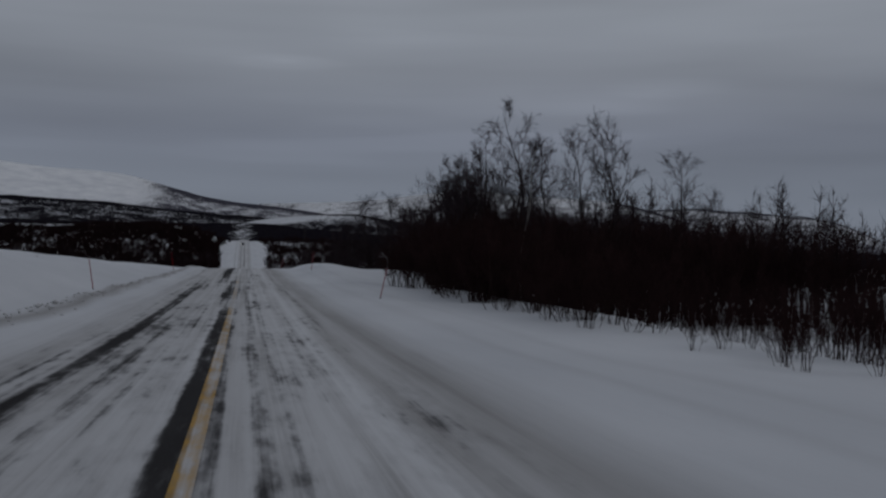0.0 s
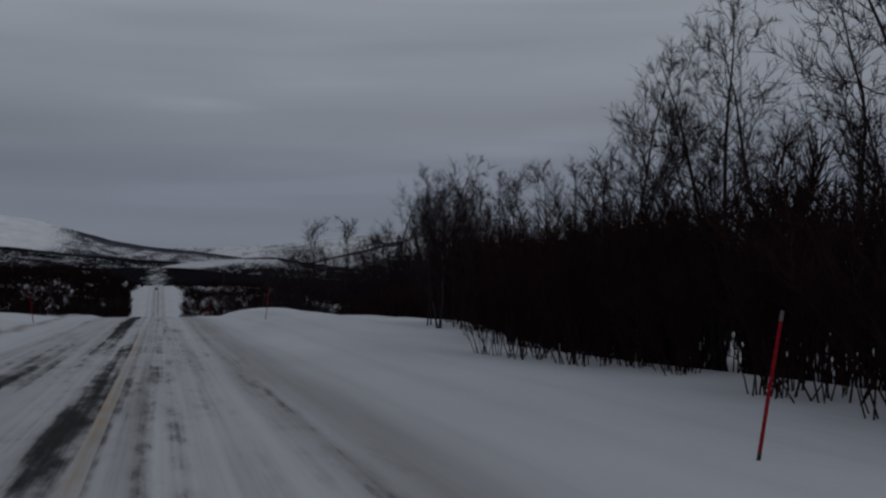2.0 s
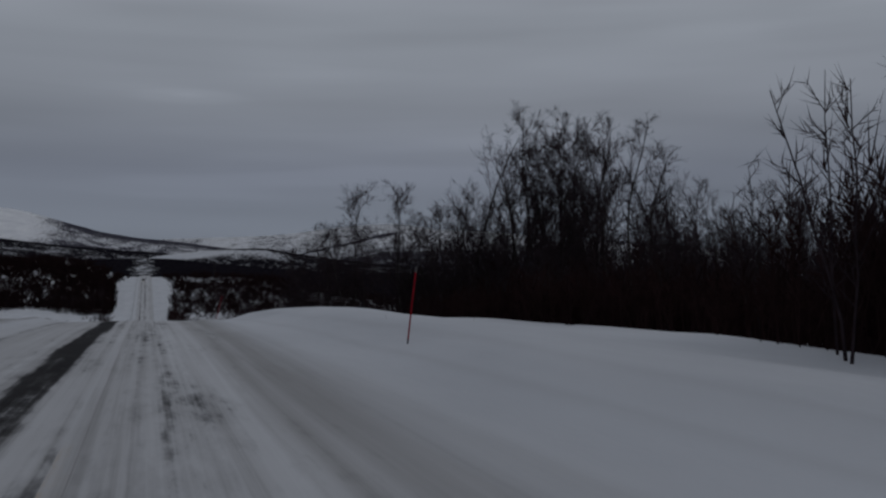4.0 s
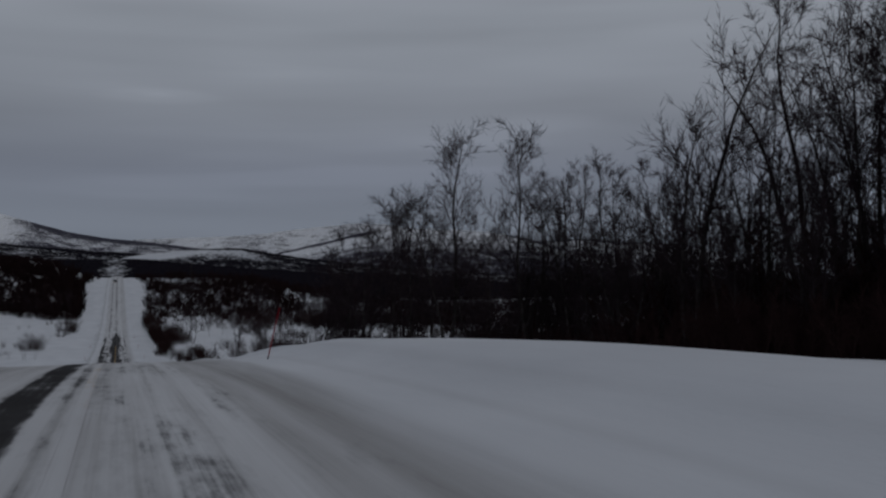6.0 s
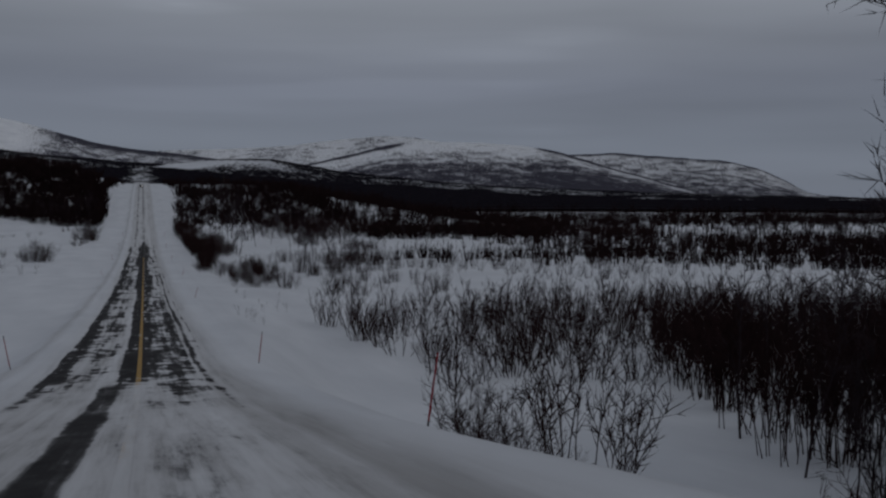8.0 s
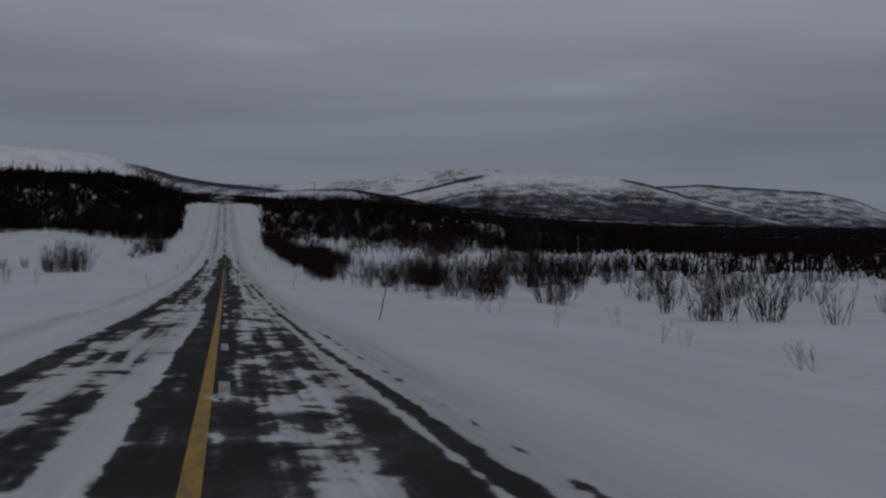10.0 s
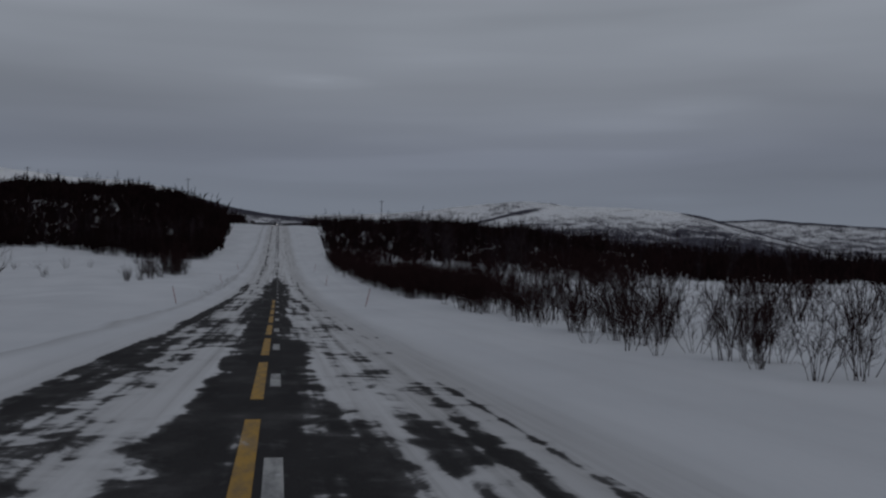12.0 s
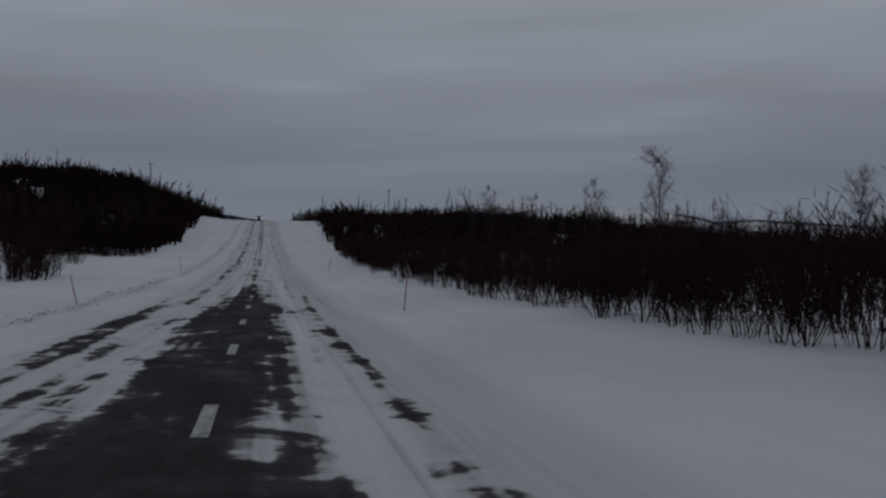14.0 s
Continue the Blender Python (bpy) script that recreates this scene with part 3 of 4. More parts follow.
def grow_birch(seed, height, stems, low, lean, fullness=1.0):
    """Trunk and crown meshes of a leafless mountain birch: crooked stems, rising limbs and a rounded crown of fine twigs."""
    r = np.random.default_rng(seed)
    wood, fine = Limbs(), Limbs()
    for s in range(stems):
        h = height * (1.0 if s == 0 else r.uniform(.66, .95))
        if s:
            a = r.uniform(0, 2 * np.pi)
            tilt = np.array([math.cos(a), math.sin(a)]) * r.uniform(.12, .30)
        else:
            tilt = r.normal(0, .06, 2) + (lean, 0)
        trunk = chain(r, (tilt[0] * .6 * (s > 0), tilt[1] * .6 * (s > 0), -.15), (tilt[0], tilt[1], 1), h, 11, .075, .035)
        r0 = .0085 * h + .014
        wood.tube(trunk, np.linspace(r0, .010, len(trunk)), 6)
        for k in range(int((15 + h * 1.1) * fullness / (1 + .42 * (stems - 1)))):
            f = low + (1 - low) * r.random() ** .8 * .98
            p, d = on_chain(trunk, f)
            full = min(1.0, .45 + (f - low) / .22)
            size = h * (.055 + .34 * (1 - f) ** .62 * full) * r.uniform(.6, 1.2)
            limb = chain(r, p, sideways(r, d, r.uniform(.45, .95)), size, 6, .17, .09)
            rad = .0034 * h * (1 - f) + .007
            fine.tube(limb, np.linspace(rad, .004, len(limb)), 3)
            for m in range(int(2 + size * 5.6)):
                q, e = on_chain(limb, .15 + .85 * r.random() ** .8)
                bs = size * r.uniform(.18, .40) + .14
                bough = chain(r, q, sideways(r, e, r.uniform(.45, .95)), bs, 2, .18, .12)
                fine.spike(bough[0], bough[2], .0088)
                for w in range(6):
                    o, e2 = on_chain(bough[::2], r.uniform(.10, .95))
                    reach = r.uniform(.12, .32) + .12 * bs
                    tip = chain(r, o, sideways(r, e2, r.uniform(.35, 1.0)), reach, 1, .12, .10)
                    fine.spike(tip[0], tip[1], .0084)
    return wood, fine


def grow_shrub(seed, height, stems, spread_by, fine_count):
    """Stems and twigs of a willow or dwarf birch that fans out of the snow."""
    r = np.random.default_rng(seed)
    wood, fine = Limbs(), Limbs()
    for s in range(stems):
        h = height * r.uniform(.6, 1.0)
        a, t = r.uniform(0, 2 * np.pi), abs(r.normal(0, spread_by))
        base = (math.cos(a) * .45 * r.random(), math.sin(a) * .45 * r.random(), -.15)
        stem = chain(r, base, (math.cos(a) * t, math.sin(a) * t, 1), h, 5, .12, .04)
        wood.tube(stem, np.linspace(.005 * h + .004, .004, len(stem)), 3)
        for k in range(fine_count):
            f = r.uniform(.28, .99)
            p, d = on_chain(stem, f)
            size = h * r.uniform(.16, .36) * (1.15 - .5 * f)
            twig = chain(r, p, sideways(r, d, r.uniform(.35, .95)), size, 1, .14, .12)
            fine.spike(twig[0], twig[-1], .012)
            for w in range(2):
                o, e2 = on_chain(twig, r.uniform(.25, 1.0))
                tip = chain(r, o, sideways(r, e2, r.uniform(.35, .8)), size * r.uniform(.35, .65), 1, .14, .10)
                fine.spike(tip[0], tip[-1], .0105)
    return wood, fine


def grow_brush(seed, height, stems, wide, fine_count, thick, low=.12, reach=(.18, .4)):
    """A shrub far off: fewer and stouter twigs."""
    r = np.random.default_rng(seed)
    wood, fine = Limbs(), Limbs()
    gap = 3.0 if thick > .03 else 1.3
    for s in range(stems):
        h = height * r.uniform(.55, 1.0)
        a, t = r.uniform(0, 2 * np.pi), abs(r.normal(0, wide))
        stem = chain(r, (math.cos(a) * .5 * r.random() * gap, math.sin(a) * .5 * r.random() * gap, -.2), (math.cos(a) * t, math.sin(a) * t, 1), h, 2, .10, .05)
        if thick > .0165:
            stem = stem[::2]
        wood.tube(stem, np.linspace(thick * 1.2, thick * .2, len(stem)), 3)
        for k in range(fine_count):
            p, d = on_chain(stem, r.uniform(low, .98))
            twig = chain(r, p, sideways(r, d, r.uniform(.4, 1.0)), h * r.uniform(*reach), 1, .12, .2)
            fine.spike(twig[0], twig[-1], thick)
    return wood, fine


def grow_young(seed, height):
    """A young birch in a stand: a slim crooked stem, short limbs and fine twigs."""
    r = np.random.default_rng(seed)
    wood, fine = Limbs(), Limbs()
    stem = chain(r, (0, 0, -.2), (r.normal(0, .09), r.normal(0, .09), 1), height, 6, .07, .04)
    wood.tube(stem, np.linspace(.0065 * height + .004, .010, len(stem)), 4)
    for _ in range(19):
        f = .16 + .82 * r.random() ** .85
        p, d = on_chain(stem, f)
        size = height * (.05 + .20 * (1 - f) ** .6) * r.uniform(.6, 1.3)
        limb = chain(r, p, sideways(r, d, r.uniform(.45, 1.0)), size, 2, .16, .06)
        fine.spike(limb[0], limb[2], .016)
        for _ in range(6):
            q, e = on_chain(limb, r.uniform(.12, .98))
            tip = chain(r, q, sideways(r, e, r.uniform(.4, 1.05)), r.uniform(.25, .62), 1, .12, .05)
            fine.spike(tip[0], tip[1], .0125)
    return wood, fine


def part(name, mesh, parent, label=""):
    ob = new(name, mesh)
    ob.parent = parent
    return tagged(ob, label)


def plant(name, woods, parts, label, category, group):
    """A rooted thing of two parts on an empty at its foot."""
    root = new(name)
    root.empty_display_size = 0.3
    for (part_name, mat, text), limbs in zip(parts, woods):
        ob = part(part_name, limbs.mesh(part_name, mat), root, text)
        if part_name != "trunk":
            tagged(ob, text, kind="stuff")
    return tagged(root, label, category, group)


def spot(x, y, turn, size, sink=0.0, lean=(0.0, 0.0)):
    return Matrix.Translation((x, y, float(land(x, y)) - sink)) @ Euler((lean[0], lean[1], turn)).to_matrix().to_4x4() @ Matrix.Diagonal((size, size, size, 1))


def again(ob, m):
    """A copy at the pose and size m, whatever the size of the first one."""
    return copy_thing(ob, m @ Matrix.Diagonal((1 / ob.scale[0], 1 / ob.scale[1], 1 / ob.scale[2], 1)))


r = np.random.default_rng(21)
BIRCH_PARTS = (("trunk", BARK, "grey-brown trunk"), ("crown", TWIG, "bare crown of limbs and fine dark twigs"))
birches = []
for seed, stems, low, lean in ((3, 1, .30, .05), (5, 2, .25, -.06), (8, 1, .22, .12), (11, 3, .2, 0), (14, 1, .42, -.10), (17, 2, .3, .1)):
    birches.append((seed, stems, low, lean))
birch_made, birch_grown = {}, {}


def birch(kind, x, y, height, turn):
    """A birch of that height whose top stands over its place in the snow."""
    seed, stems, low, lean = birches[kind]
    if kind not in birch_made:
        birch_grown[kind] = grow_birch(seed, 9.0, stems, low, lean)
    top = birch_grown[kind][0].verts[11].mean(0) * height / 9.0
    c, sn_ = math.cos(turn), math.sin(turn)
    m = spot(x - top[0] * c + top[1] * sn_, y - top[0] * sn_ - top[1] * c, turn, height / 9.0, 0.05)
    if kind in birch_made:
        return again(birch_made[kind], m)
    ob = plant("birch_tree", birch_grown[kind], BIRCH_PARTS, "leafless mountain birch with dark twigs standing in snow", "tree", "birches beside the road")
    ob.matrix_basis = m
    birch_made[kind] = ob
    return ob


# Birches that stand out: place, height of the tip, kind.
THICKET_TREES = [(12.9, 44.8, 9.0, 3), (16.7, 41.2, 7.7, 4), (15.0, 40.3, 6.9, 2), (13.0, 38.8, 6.6, 5), (19.0, 37.7, 5.8, 2), (16.7, 37.9, 5.8, 3), (12.6, 48.1, 6.9, 1), (14.0, 69.2, 7.3, 1),
                 (12.8, 47.9, 7.8, 3), (12.8, 50.6, 7.0, 1), (16.0, 68.7, 6.4, 0), (13.5, 53.7, 6.3, 4), (15.0, 54.4, 6.3, 3), (13.5, 57.7, 5.4, 5), (14.0, 56.9, 5.6, 1), (14.5, 62.7, 5.9, 0), (14.0, 66.3, 6.0, 3)]
SHELF_TREES = [(18.6, 139.2, 9.9, 0), (21.6, 138.8, 9.9, 0), (24.0, 141.0, 7.6, 3), (25.2, 140.2, 8.0, 5), (26.8, 137.2, 8.3, 1), (26.2, 118.5, 11.0, 2), (27.5, 123.9, 13.9, 5), (26.0, 122.0, 10.8, 1), (28.0, 117.9, 12.8, 3), (28.0, 115.0, 12.3, 1), (29.0, 112.9, 11.6, 3), (27.0, 105.0, 9.9, 3), (26.0, 106.2, 8.7, 1),
               (26.4, 109.5, 9.4, 0), (29.5, 119.5, 11.8, 0), (25.0, 137.0, 7.6, 3), (24.0, 127.7, 6.3, 1), (24.0, 133.6, 7.4, 5), (25.0, 131.6, 6.8, 3), (22.0, 124.2, 6.4, 1)]
SLOPE_TREES = [(19.1, 156.4, 7.1, 0), (20.4, 157.6, 6.3, 1), (18.2, 157.4, 5.3, 5), (22.4, 158.1, 6.9, 0), (23.4, 160.0, 5.6, 3), (14.1, 151.6, 4.3, 3), (15.1, 151.4, 3.3, 5), (14.8, 156.9, 3.6, 3), (15.5, 158.6, 2.7, 5),
               (15.0, 139.5, 6.1, 1), (16.1, 139.9, 6.3, 0), (14.6, 144.7, 4.6, 2), (16.8, 146.0, 3.4, 5), (9.9, 155.8, 0.8, 0), (24.6, 163.0, 5.4, 1), (27.0, 160.5, 6.2, 3), (29.0, 164.0, 5.2, 5), (21.4, 164.5, 3.0, 3)]
VALLEY_TREES = [(26.4, 302.4, -4.9, 0), (28.4, 303.0, -5.1, 1), (24.0, 283.6, -8.1, 3), (32.0, 289.8, -7.8, 5), (20.5, 392.3, -6.2, 0), (24.0, 410.2, -6.1, 3), (26.0, 383.0, -8.3, 4), (32.0, 494.7, 1.4, 1), (30.0, 468.7, -1.1, 3),
                (30.0, 446.2, -4.0, 5), (20.0, 358.3, -7.8, 5), (21.0, 359.1, -7.8, 0)]
for x, y, tip, k in SHELF_TREES[2:10]:
    birch((k + 2) % 6, x + r.uniform(-.9, .9), y + r.uniform(-.9, .9), (tip - float(land(x, y))) * r.uniform(.8, .97), r.uniform(0, 6.28))
for rows in (THICKET_TREES, SHELF_TREES, SLOPE_TREES, VALLEY_TREES):
    for x, y, tip, k in rows:
        birch(k, x, y, tip - float(land(x, y)), r.uniform(0, 6.28))
for x0, x1, y0, y1, n, h0, h1 in ((12, 24, 34, 70, 9, 4.8, 6.2), (20, 38, 88, 146, 26, 4.6, 8.0), (10, 16, 150, 167, 4, 3.6, 5.2), (30, 70, 338, 478, 8, 4.5, 6.5), (-34, -14, 44, 80, 2, 3.2, 4.2), (-50, -18, 470, 528, 6, 4.5, 6.5)):
    for _ in range(n):
        birch(int(r.integers(0, 6)), r.uniform(x0, x1), r.uniform(y0, y1), r.uniform(h0, h1), r.uniform(0, 6.28))

# One pale leaning trunk stands in front of the thicket.
pale = plant("pale_birch", grow_birch(31, 7.5, 1, .5, -.16, .7), (("trunk", PALEBARK, "pale bark on a leaning trunk"), ("crown", TWIG, "")), "slender pale-barked birch leaning in the thicket", "tree", "")
pale.matrix_basis = spot(11.4, 36.4, 0.4, 0.85)
for x, y, t in ((13.0, 53.0, 1.2),):
    again(pale, spot(x, y, t, 0.92))

SHRUB_PARTS = (("stem", STEM, "dark bare stems"), ("crown", BRUSH, "dense leafless twigs"))
shrub_made = {}
SHRUBS = ((41, 8, .30, 18), (44, 7, .36, 19), (47, 9, .26, 16), (52, 7, .40, 19), (55, 9, .28, 16))


def shrub(kind, x, y, height, group):
    m = spot(x, y, r.uniform(0, 6.28), height / 3.4, 0.02)
    if kind in shrub_made:
        ob = again(shrub_made[kind], m)
    else:
        seed, stems, wide, fine_count = SHRUBS[kind]
        ob = plant("willow_shrub", grow_shrub(seed, 3.4, stems, wide, fine_count), SHRUB_PARTS, "leafless willow shrub with many dark stems in snow", "shrub", group)
        ob.matrix_basis = m
        shrub_made[kind] = ob
    return tagged(ob, group=group)


for x0, x1, y0, y1, n, h0, h1, group in ((9.0, 12.5, 9, 20, 20, 0.9, 1.5, "shrubs of the roadside thicket"), (8.9, 11.5, 20, 30, 26, 1.6, 2.4, "shrubs of the roadside thicket"), (8.8, 11.2, 29, 54, 54, 2.4, 3.8, "shrubs of the roadside thicket"), (17, 21, 72, 130, 26, 1.8, 3.4, "shrubs behind the snow shelf"),
                                         (6.2, 11, 154, 172, 14, 1.8, 2.8, "shrubs below the crest"), (9.0, 14, 146, 160, 10, 1.8, 2.8, "shrubs below the crest"), (12.5, 18, 258, 300, 12, 1.7, 2.8, "shrubs of the valley floor"), (10.2, 12.4, 257, 264, 6, 1.5, 2.4, "shrubs of the valley floor"), (10.0, 12.4, 270, 287, 12, 1.4, 2.4, "shrubs of the valley floor"), (8.0, 9.8, 287, 304, 18, 1.0, 1.8, "shrubs of the valley floor"), (9.0, 10.8, 302, 318, 16, 1.2, 2.0, "shrubs of the valley floor"), (9.8, 11.4, 348, 400, 34, 2.0, 2.8, "shrubs along the clearing"),
                                         (9.6, 12.4, 306, 380, 58, 2.0, 3.1, "shrubs along the clearing"), (8.6, 10.8, 380, 438, 24, 2.2, 3.4, "shrubs along the clearing")):
    for _ in range(n):
        shrub(int(r.integers(0, 5)), r.uniform(x0, x1), r.uniform(y0, y1), r.uniform(h0, h1), group)
dense_made = []


def dense_shrub(x, y, height, group):
    """A close-set shrub that reads as one dark clump from afar."""
    m = spot(x, y, r.uniform(0, 6.28), height / 3.0, 0.02)
    if len(dense_made) > 2:
        return tagged(again(dense_made[int(r.integers(0, 3))], m), group=group)
    limbs = grow_brush(101 + len(dense_made), 3.0, 20, .32, 11, .014)
    ob = plant("dwarf_birch", limbs, SHRUB_PARTS, "dense leafless dwarf birch clump in snow", "shrub", group)
    ob.matrix_basis = m
    dense_made.append(ob)
    return ob


for x, y, h in ((-17.2, 336, 3.8), (-18.1, 334, 4.4), (-19.0, 337, 4.2), (-20.0, 335, 4.4), (-18.0, 339, 3.6), (-21.0, 336, 3.6), (-22, 341, 2.4), (-16.6, 436, 2.6), (-17.6, 433, 2.4), (-15.4, 432, 2.6), (-19.0, 428, 1.9), (-20.8, 438, 1.8), (-22.0, 435, 1.5),
                (-13.2, 46, 2.2), (-14.5, 44, 2.6), (-16.0, 50, 3.0), (-12.6, 40, 1.2), (-12.2, 403.7, 4.6), (-13.2, 405.7, 5.4), (-12.8, 410.7, 5.0), (-12.9, 402.0, 3.2), (-13.8, 408.0, 5.0), (-13.7, 396, 2.2), (-14.3, 392, 1.8), (-14.8, 387, 1.6), (-15.6, 384, 1.5), (-16.4, 389, 1.8), (-14.9, 397, 2.2), (-14.4, 409.7, 3.6), (-15.8, 406.7, 3.0), (-17.5, 411.7, 2.4), (-16.6, 403.7, 2.6), (-24, 350, 1.8), (-27, 352, 2.0), (-29, 348, 1.7), (-33, 356, 1.9)):
    dense_shrub(x, y, h, "clumps on the open snow")
for x0, x1, y0, y1, n, h0, h1 in ((12.2, 17, 256, 272, 9, 1.9, 3.0), (12.0, 17, 282, 300, 12, 2.0, 3.2), (18, 36, 244, 300, 22, 1.8, 3.0)):
    for _ in range(n):
        dense_shrub(r.uniform(x0, x1), r.uniform(y0, y1), r.uniform(h0, h1), "clumps on the valley floor")
# Thin saplings that poke out of the open snow.
sapling = plant("sapling", grow_shrub(61, 3.4, 4, .24, 6), SHRUB_PARTS, "thin bare sapling poking out of the snow", "shrub", "saplings on the open snow")
sapling.matrix_basis = spot(7.4, 215.9, 0, 0.3)
OPEN_SNOW = [(7, 217.2, 1.1), (8, 217, 0.9), (7.5, 212.6, 1.2), (8.4, 213.2, 0.9), (9.5, 224, 1), (11.5, 229, 0.9), (12.6, 231, 1.1), (10.2, 233, 0.7), (9.4, 238, 0.8), (12.4, 236, 0.8), (13.5, 243, 0.9), (9.4, 246.5, 0.8), (9.5, 245, 0.7), (10.2, 246.2, 0.6)]
SHELF_EDGE = [(8.8, 106.2, 0.4), (9.4, 104.7, 0.5), (9.4, 103.1, 0.35), (9.7, 101.1, 0.5), (10.2, 109.2, 0.45), (8.8, 111.3, 0.3), (9.2, 107.5, 0.35), (9.9, 106, 0.5), (10.4, 104, 0.6), (9.6, 109.9, 0.4), (10.8, 102.5, 0.6), (10.9, 107, 0.6), (7.1, 85.2, 0.16), (9.3, 84, 0.2)]
WEST_SNOW = [(-15.6, 298, 2), (-16.8, 294, 2.2), (-17.6, 296, 1.8), (-24.5, 311, 2), (-21, 306, 1.6), (-9, 46, 0.6), (-8.3, 30, 0.5), (-17, 330, 0.9), (-23, 340, 1), (-12.5, 448, 1), (-11.5, 460, 0.9)]
for x, y, h in OPEN_SNOW + SHELF_EDGE + WEST_SNOW:
    again(sapling, spot(x, y, r.uniform(0, 6.28), h / 3.4))


def thicket(name, seeds, places, mat, label, height, stems=0, wide=0.0, fine_count=0, thick=0.0, low=.12, reach=(.18, .4)):
    """Many shrubs that nobody could count, joined into one mesh."""
    kinds = []
    for s in seeds:
        a, b = grow_brush(s, height, stems, wide, fine_count, thick, low, reach) if stems else grow_young(s, height)
        va, fa = a.arrays()
        vb, fb = b.arrays()
        kinds.append((np.concatenate([va, vb]), fa + [tuple(i + len(va) for i in f) for f in fb]))
    verts, faces, start = [], [], 0
    rr = np.random.default_rng(seeds[0])
    for x, y, h in places:
        v, f = kinds[int(rr.integers(0, len(kinds)))]
        c, s = math.cos(a0 := rr.uniform(0, 6.28)), math.sin(a0)
        k = h / height
        w = np.stack([(v[:, 0] * c - v[:, 1] * s) * k + x, (v[:, 0] * s + v[:, 1] * c) * k + y, v[:, 2] * k + float(land(x, y))], -1)
        verts.append(w)
        faces += [tuple(i + start for i in q) for q in f]
        start += len(v)
    me = bpy.data.meshes.new(name)
    me.from_pydata(np.concatenate(verts).tolist(), [], faces)
    me.materials.append(mat)
    return tagged(new(name, me), label, "thicket", "", "stuff")


def scatter(seed, *zones):
    rr = np.random.default_rng(seed)
    out = []
    for x0, x1, y0, y1, n, h0, h1 in zones:
        for _ in range(n):
            out.append((rr.uniform(x0, x1), rr.uniform(y0, y1), rr.uniform(h0, h1)))
    return out


def feather(places):
    """Lets a wood thin out towards its far side."""
    rr = np.random.default_rng(len(places))
    return [(x + abs(rr.normal(0, 16)) * (x > 38), y + rr.normal(0, 5) * (x > 31), h) for x, y, h in places]


def beyond(places):
    """Keeps the brush off the open snow below the crest."""
    return [p for p in places if p[0] > 0.46 * (p[1] - 132) + 1]


thicket("roadside_thicket", (71, 72, 73), scatter(1, (11.5, 34, 10, 31, 250, 1.5, 2.2), (11.6, 15, 30, 42, 70, 3.2, 4.4), (11.6, 15, 42, 60, 80, 4.0, 5.4), (15.0, 19, 58, 78, 70, 4.4, 5.8), (15, 24, 30, 47, 130, 3.6, 5.0), (15, 22, 45, 82, 120, 4.4, 6.0), (22, 36, 30, 90, 70, 2.4, 3.4)), BRUSH,
        "dense leafless birch and willow thicket beside the road", 4.0, 6, .24, 26, .0155, .33, (.08, .23))
thicket("shelf_thicket", (76, 77, 78), feather(scatter(3, (17.8, 24, 80, 136, 210, 2.0, 3.1), (22, 44, 84, 122, 380, 2.6, 4.4), (25, 54, 115, 165, 490, 4.0, 6.4))), BRUSH,
        "leafless brush behind the snow shelf", 4.0, 7, .28, 14, .036, .28, (.12, .31))
thicket("crest_thicket", (66, 67, 68), beyond(scatter(2, (9.5, 44, 143, 200, 190, 2.6, 4.2), (14, 40, 138, 174, 50, 3.0, 4.6), (20, 56, 150, 196, 190, 3.4, 5.4), (19, 64, 160, 200, 260, 3.4, 5.8))), BRUSH,
        "leafless birch scrub on the slope below the crest", 4.0, 6, .26, 20, .019, .40, (.12, .32))


thicket("birch_stand", (74, 75, 79, 80), scatter(16, (13, 32, 36, 76, 170, 4.8, 6.6), (-95, -16, 464, 520, 160, 4.8, 7.4), (14, 60, 408, 568, 90, 4.6, 6.4)) + beyond(scatter(17, (12, 44, 146, 195, 120, 4.4, 7.0))), TWIG,
        "stand of slender leafless birches behind the shrubs", 6.0)
thicket("shelf_wood", (171, 172, 173, 174, 175), feather(scatter(26, (22, 48, 88, 120, 420, 4.4, 7.6), (24, 54, 116, 146, 350, 6.6, 10.4), (25, 56, 126, 150, 260, 8.0, 11.6), (26, 56, 146, 172, 120, 6.0, 9.0))), TWIG,
        "stand of slim leafless birches behind the snow shelf", 7.0)


def clumps(seed, zone, n, h0, h1, size, cut):
    """Places in a zone, thinned to drifting clumps."""
    rr = np.random.default_rng(seed)
    x0, x1, y0, y1 = zone
    out = []
    while len(out) < n:
        x, y = rr.uniform(x0, x1), rr.uniform(y0, y1)
        if lumps(x + seed * 13, y * .6, size) > cut:
            out.append((x, y, rr.uniform(h0, h1)))
    return out


valley = clumps(4, (14, 75, 195, 300), 190, 1.6, 3.2, 11.0, .15) + scatter(18, (40, 160, 412, 440, 330, 3.6, 5.2), (28, 100, 286, 306, 60, 2.2, 3.4), (14, 42, 189, 224, 150, 2.2, 4.0), (26, 56, 196, 232, 110, 2.4, 4.2)) + clumps(6, (14.0, 60, 306, 400), 130, 2.4, 3.8, 12.0, .28) + clumps(7, (12.0, 60, 400, 468), 200, 2.8, 4.2, 13.0, -.1) + scatter(15, (9.8, 13.5, 306, 340, 50, 2.2, 3.2), (11.0, 16, 345, 384, 90, 2.3, 3.3), (12.0, 20, 346, 404, 110, 2.2, 3.0), (9.6, 13.5, 382, 463, 130, 2.2, 3.6))
valley += clumps(5, (-70, -20, 300, 450), 34, 1.2, 2.4, 10.0, .3)
valley = [p for p in valley if not (0 < p[0] < 22 and 225 < p[1] < 262)]
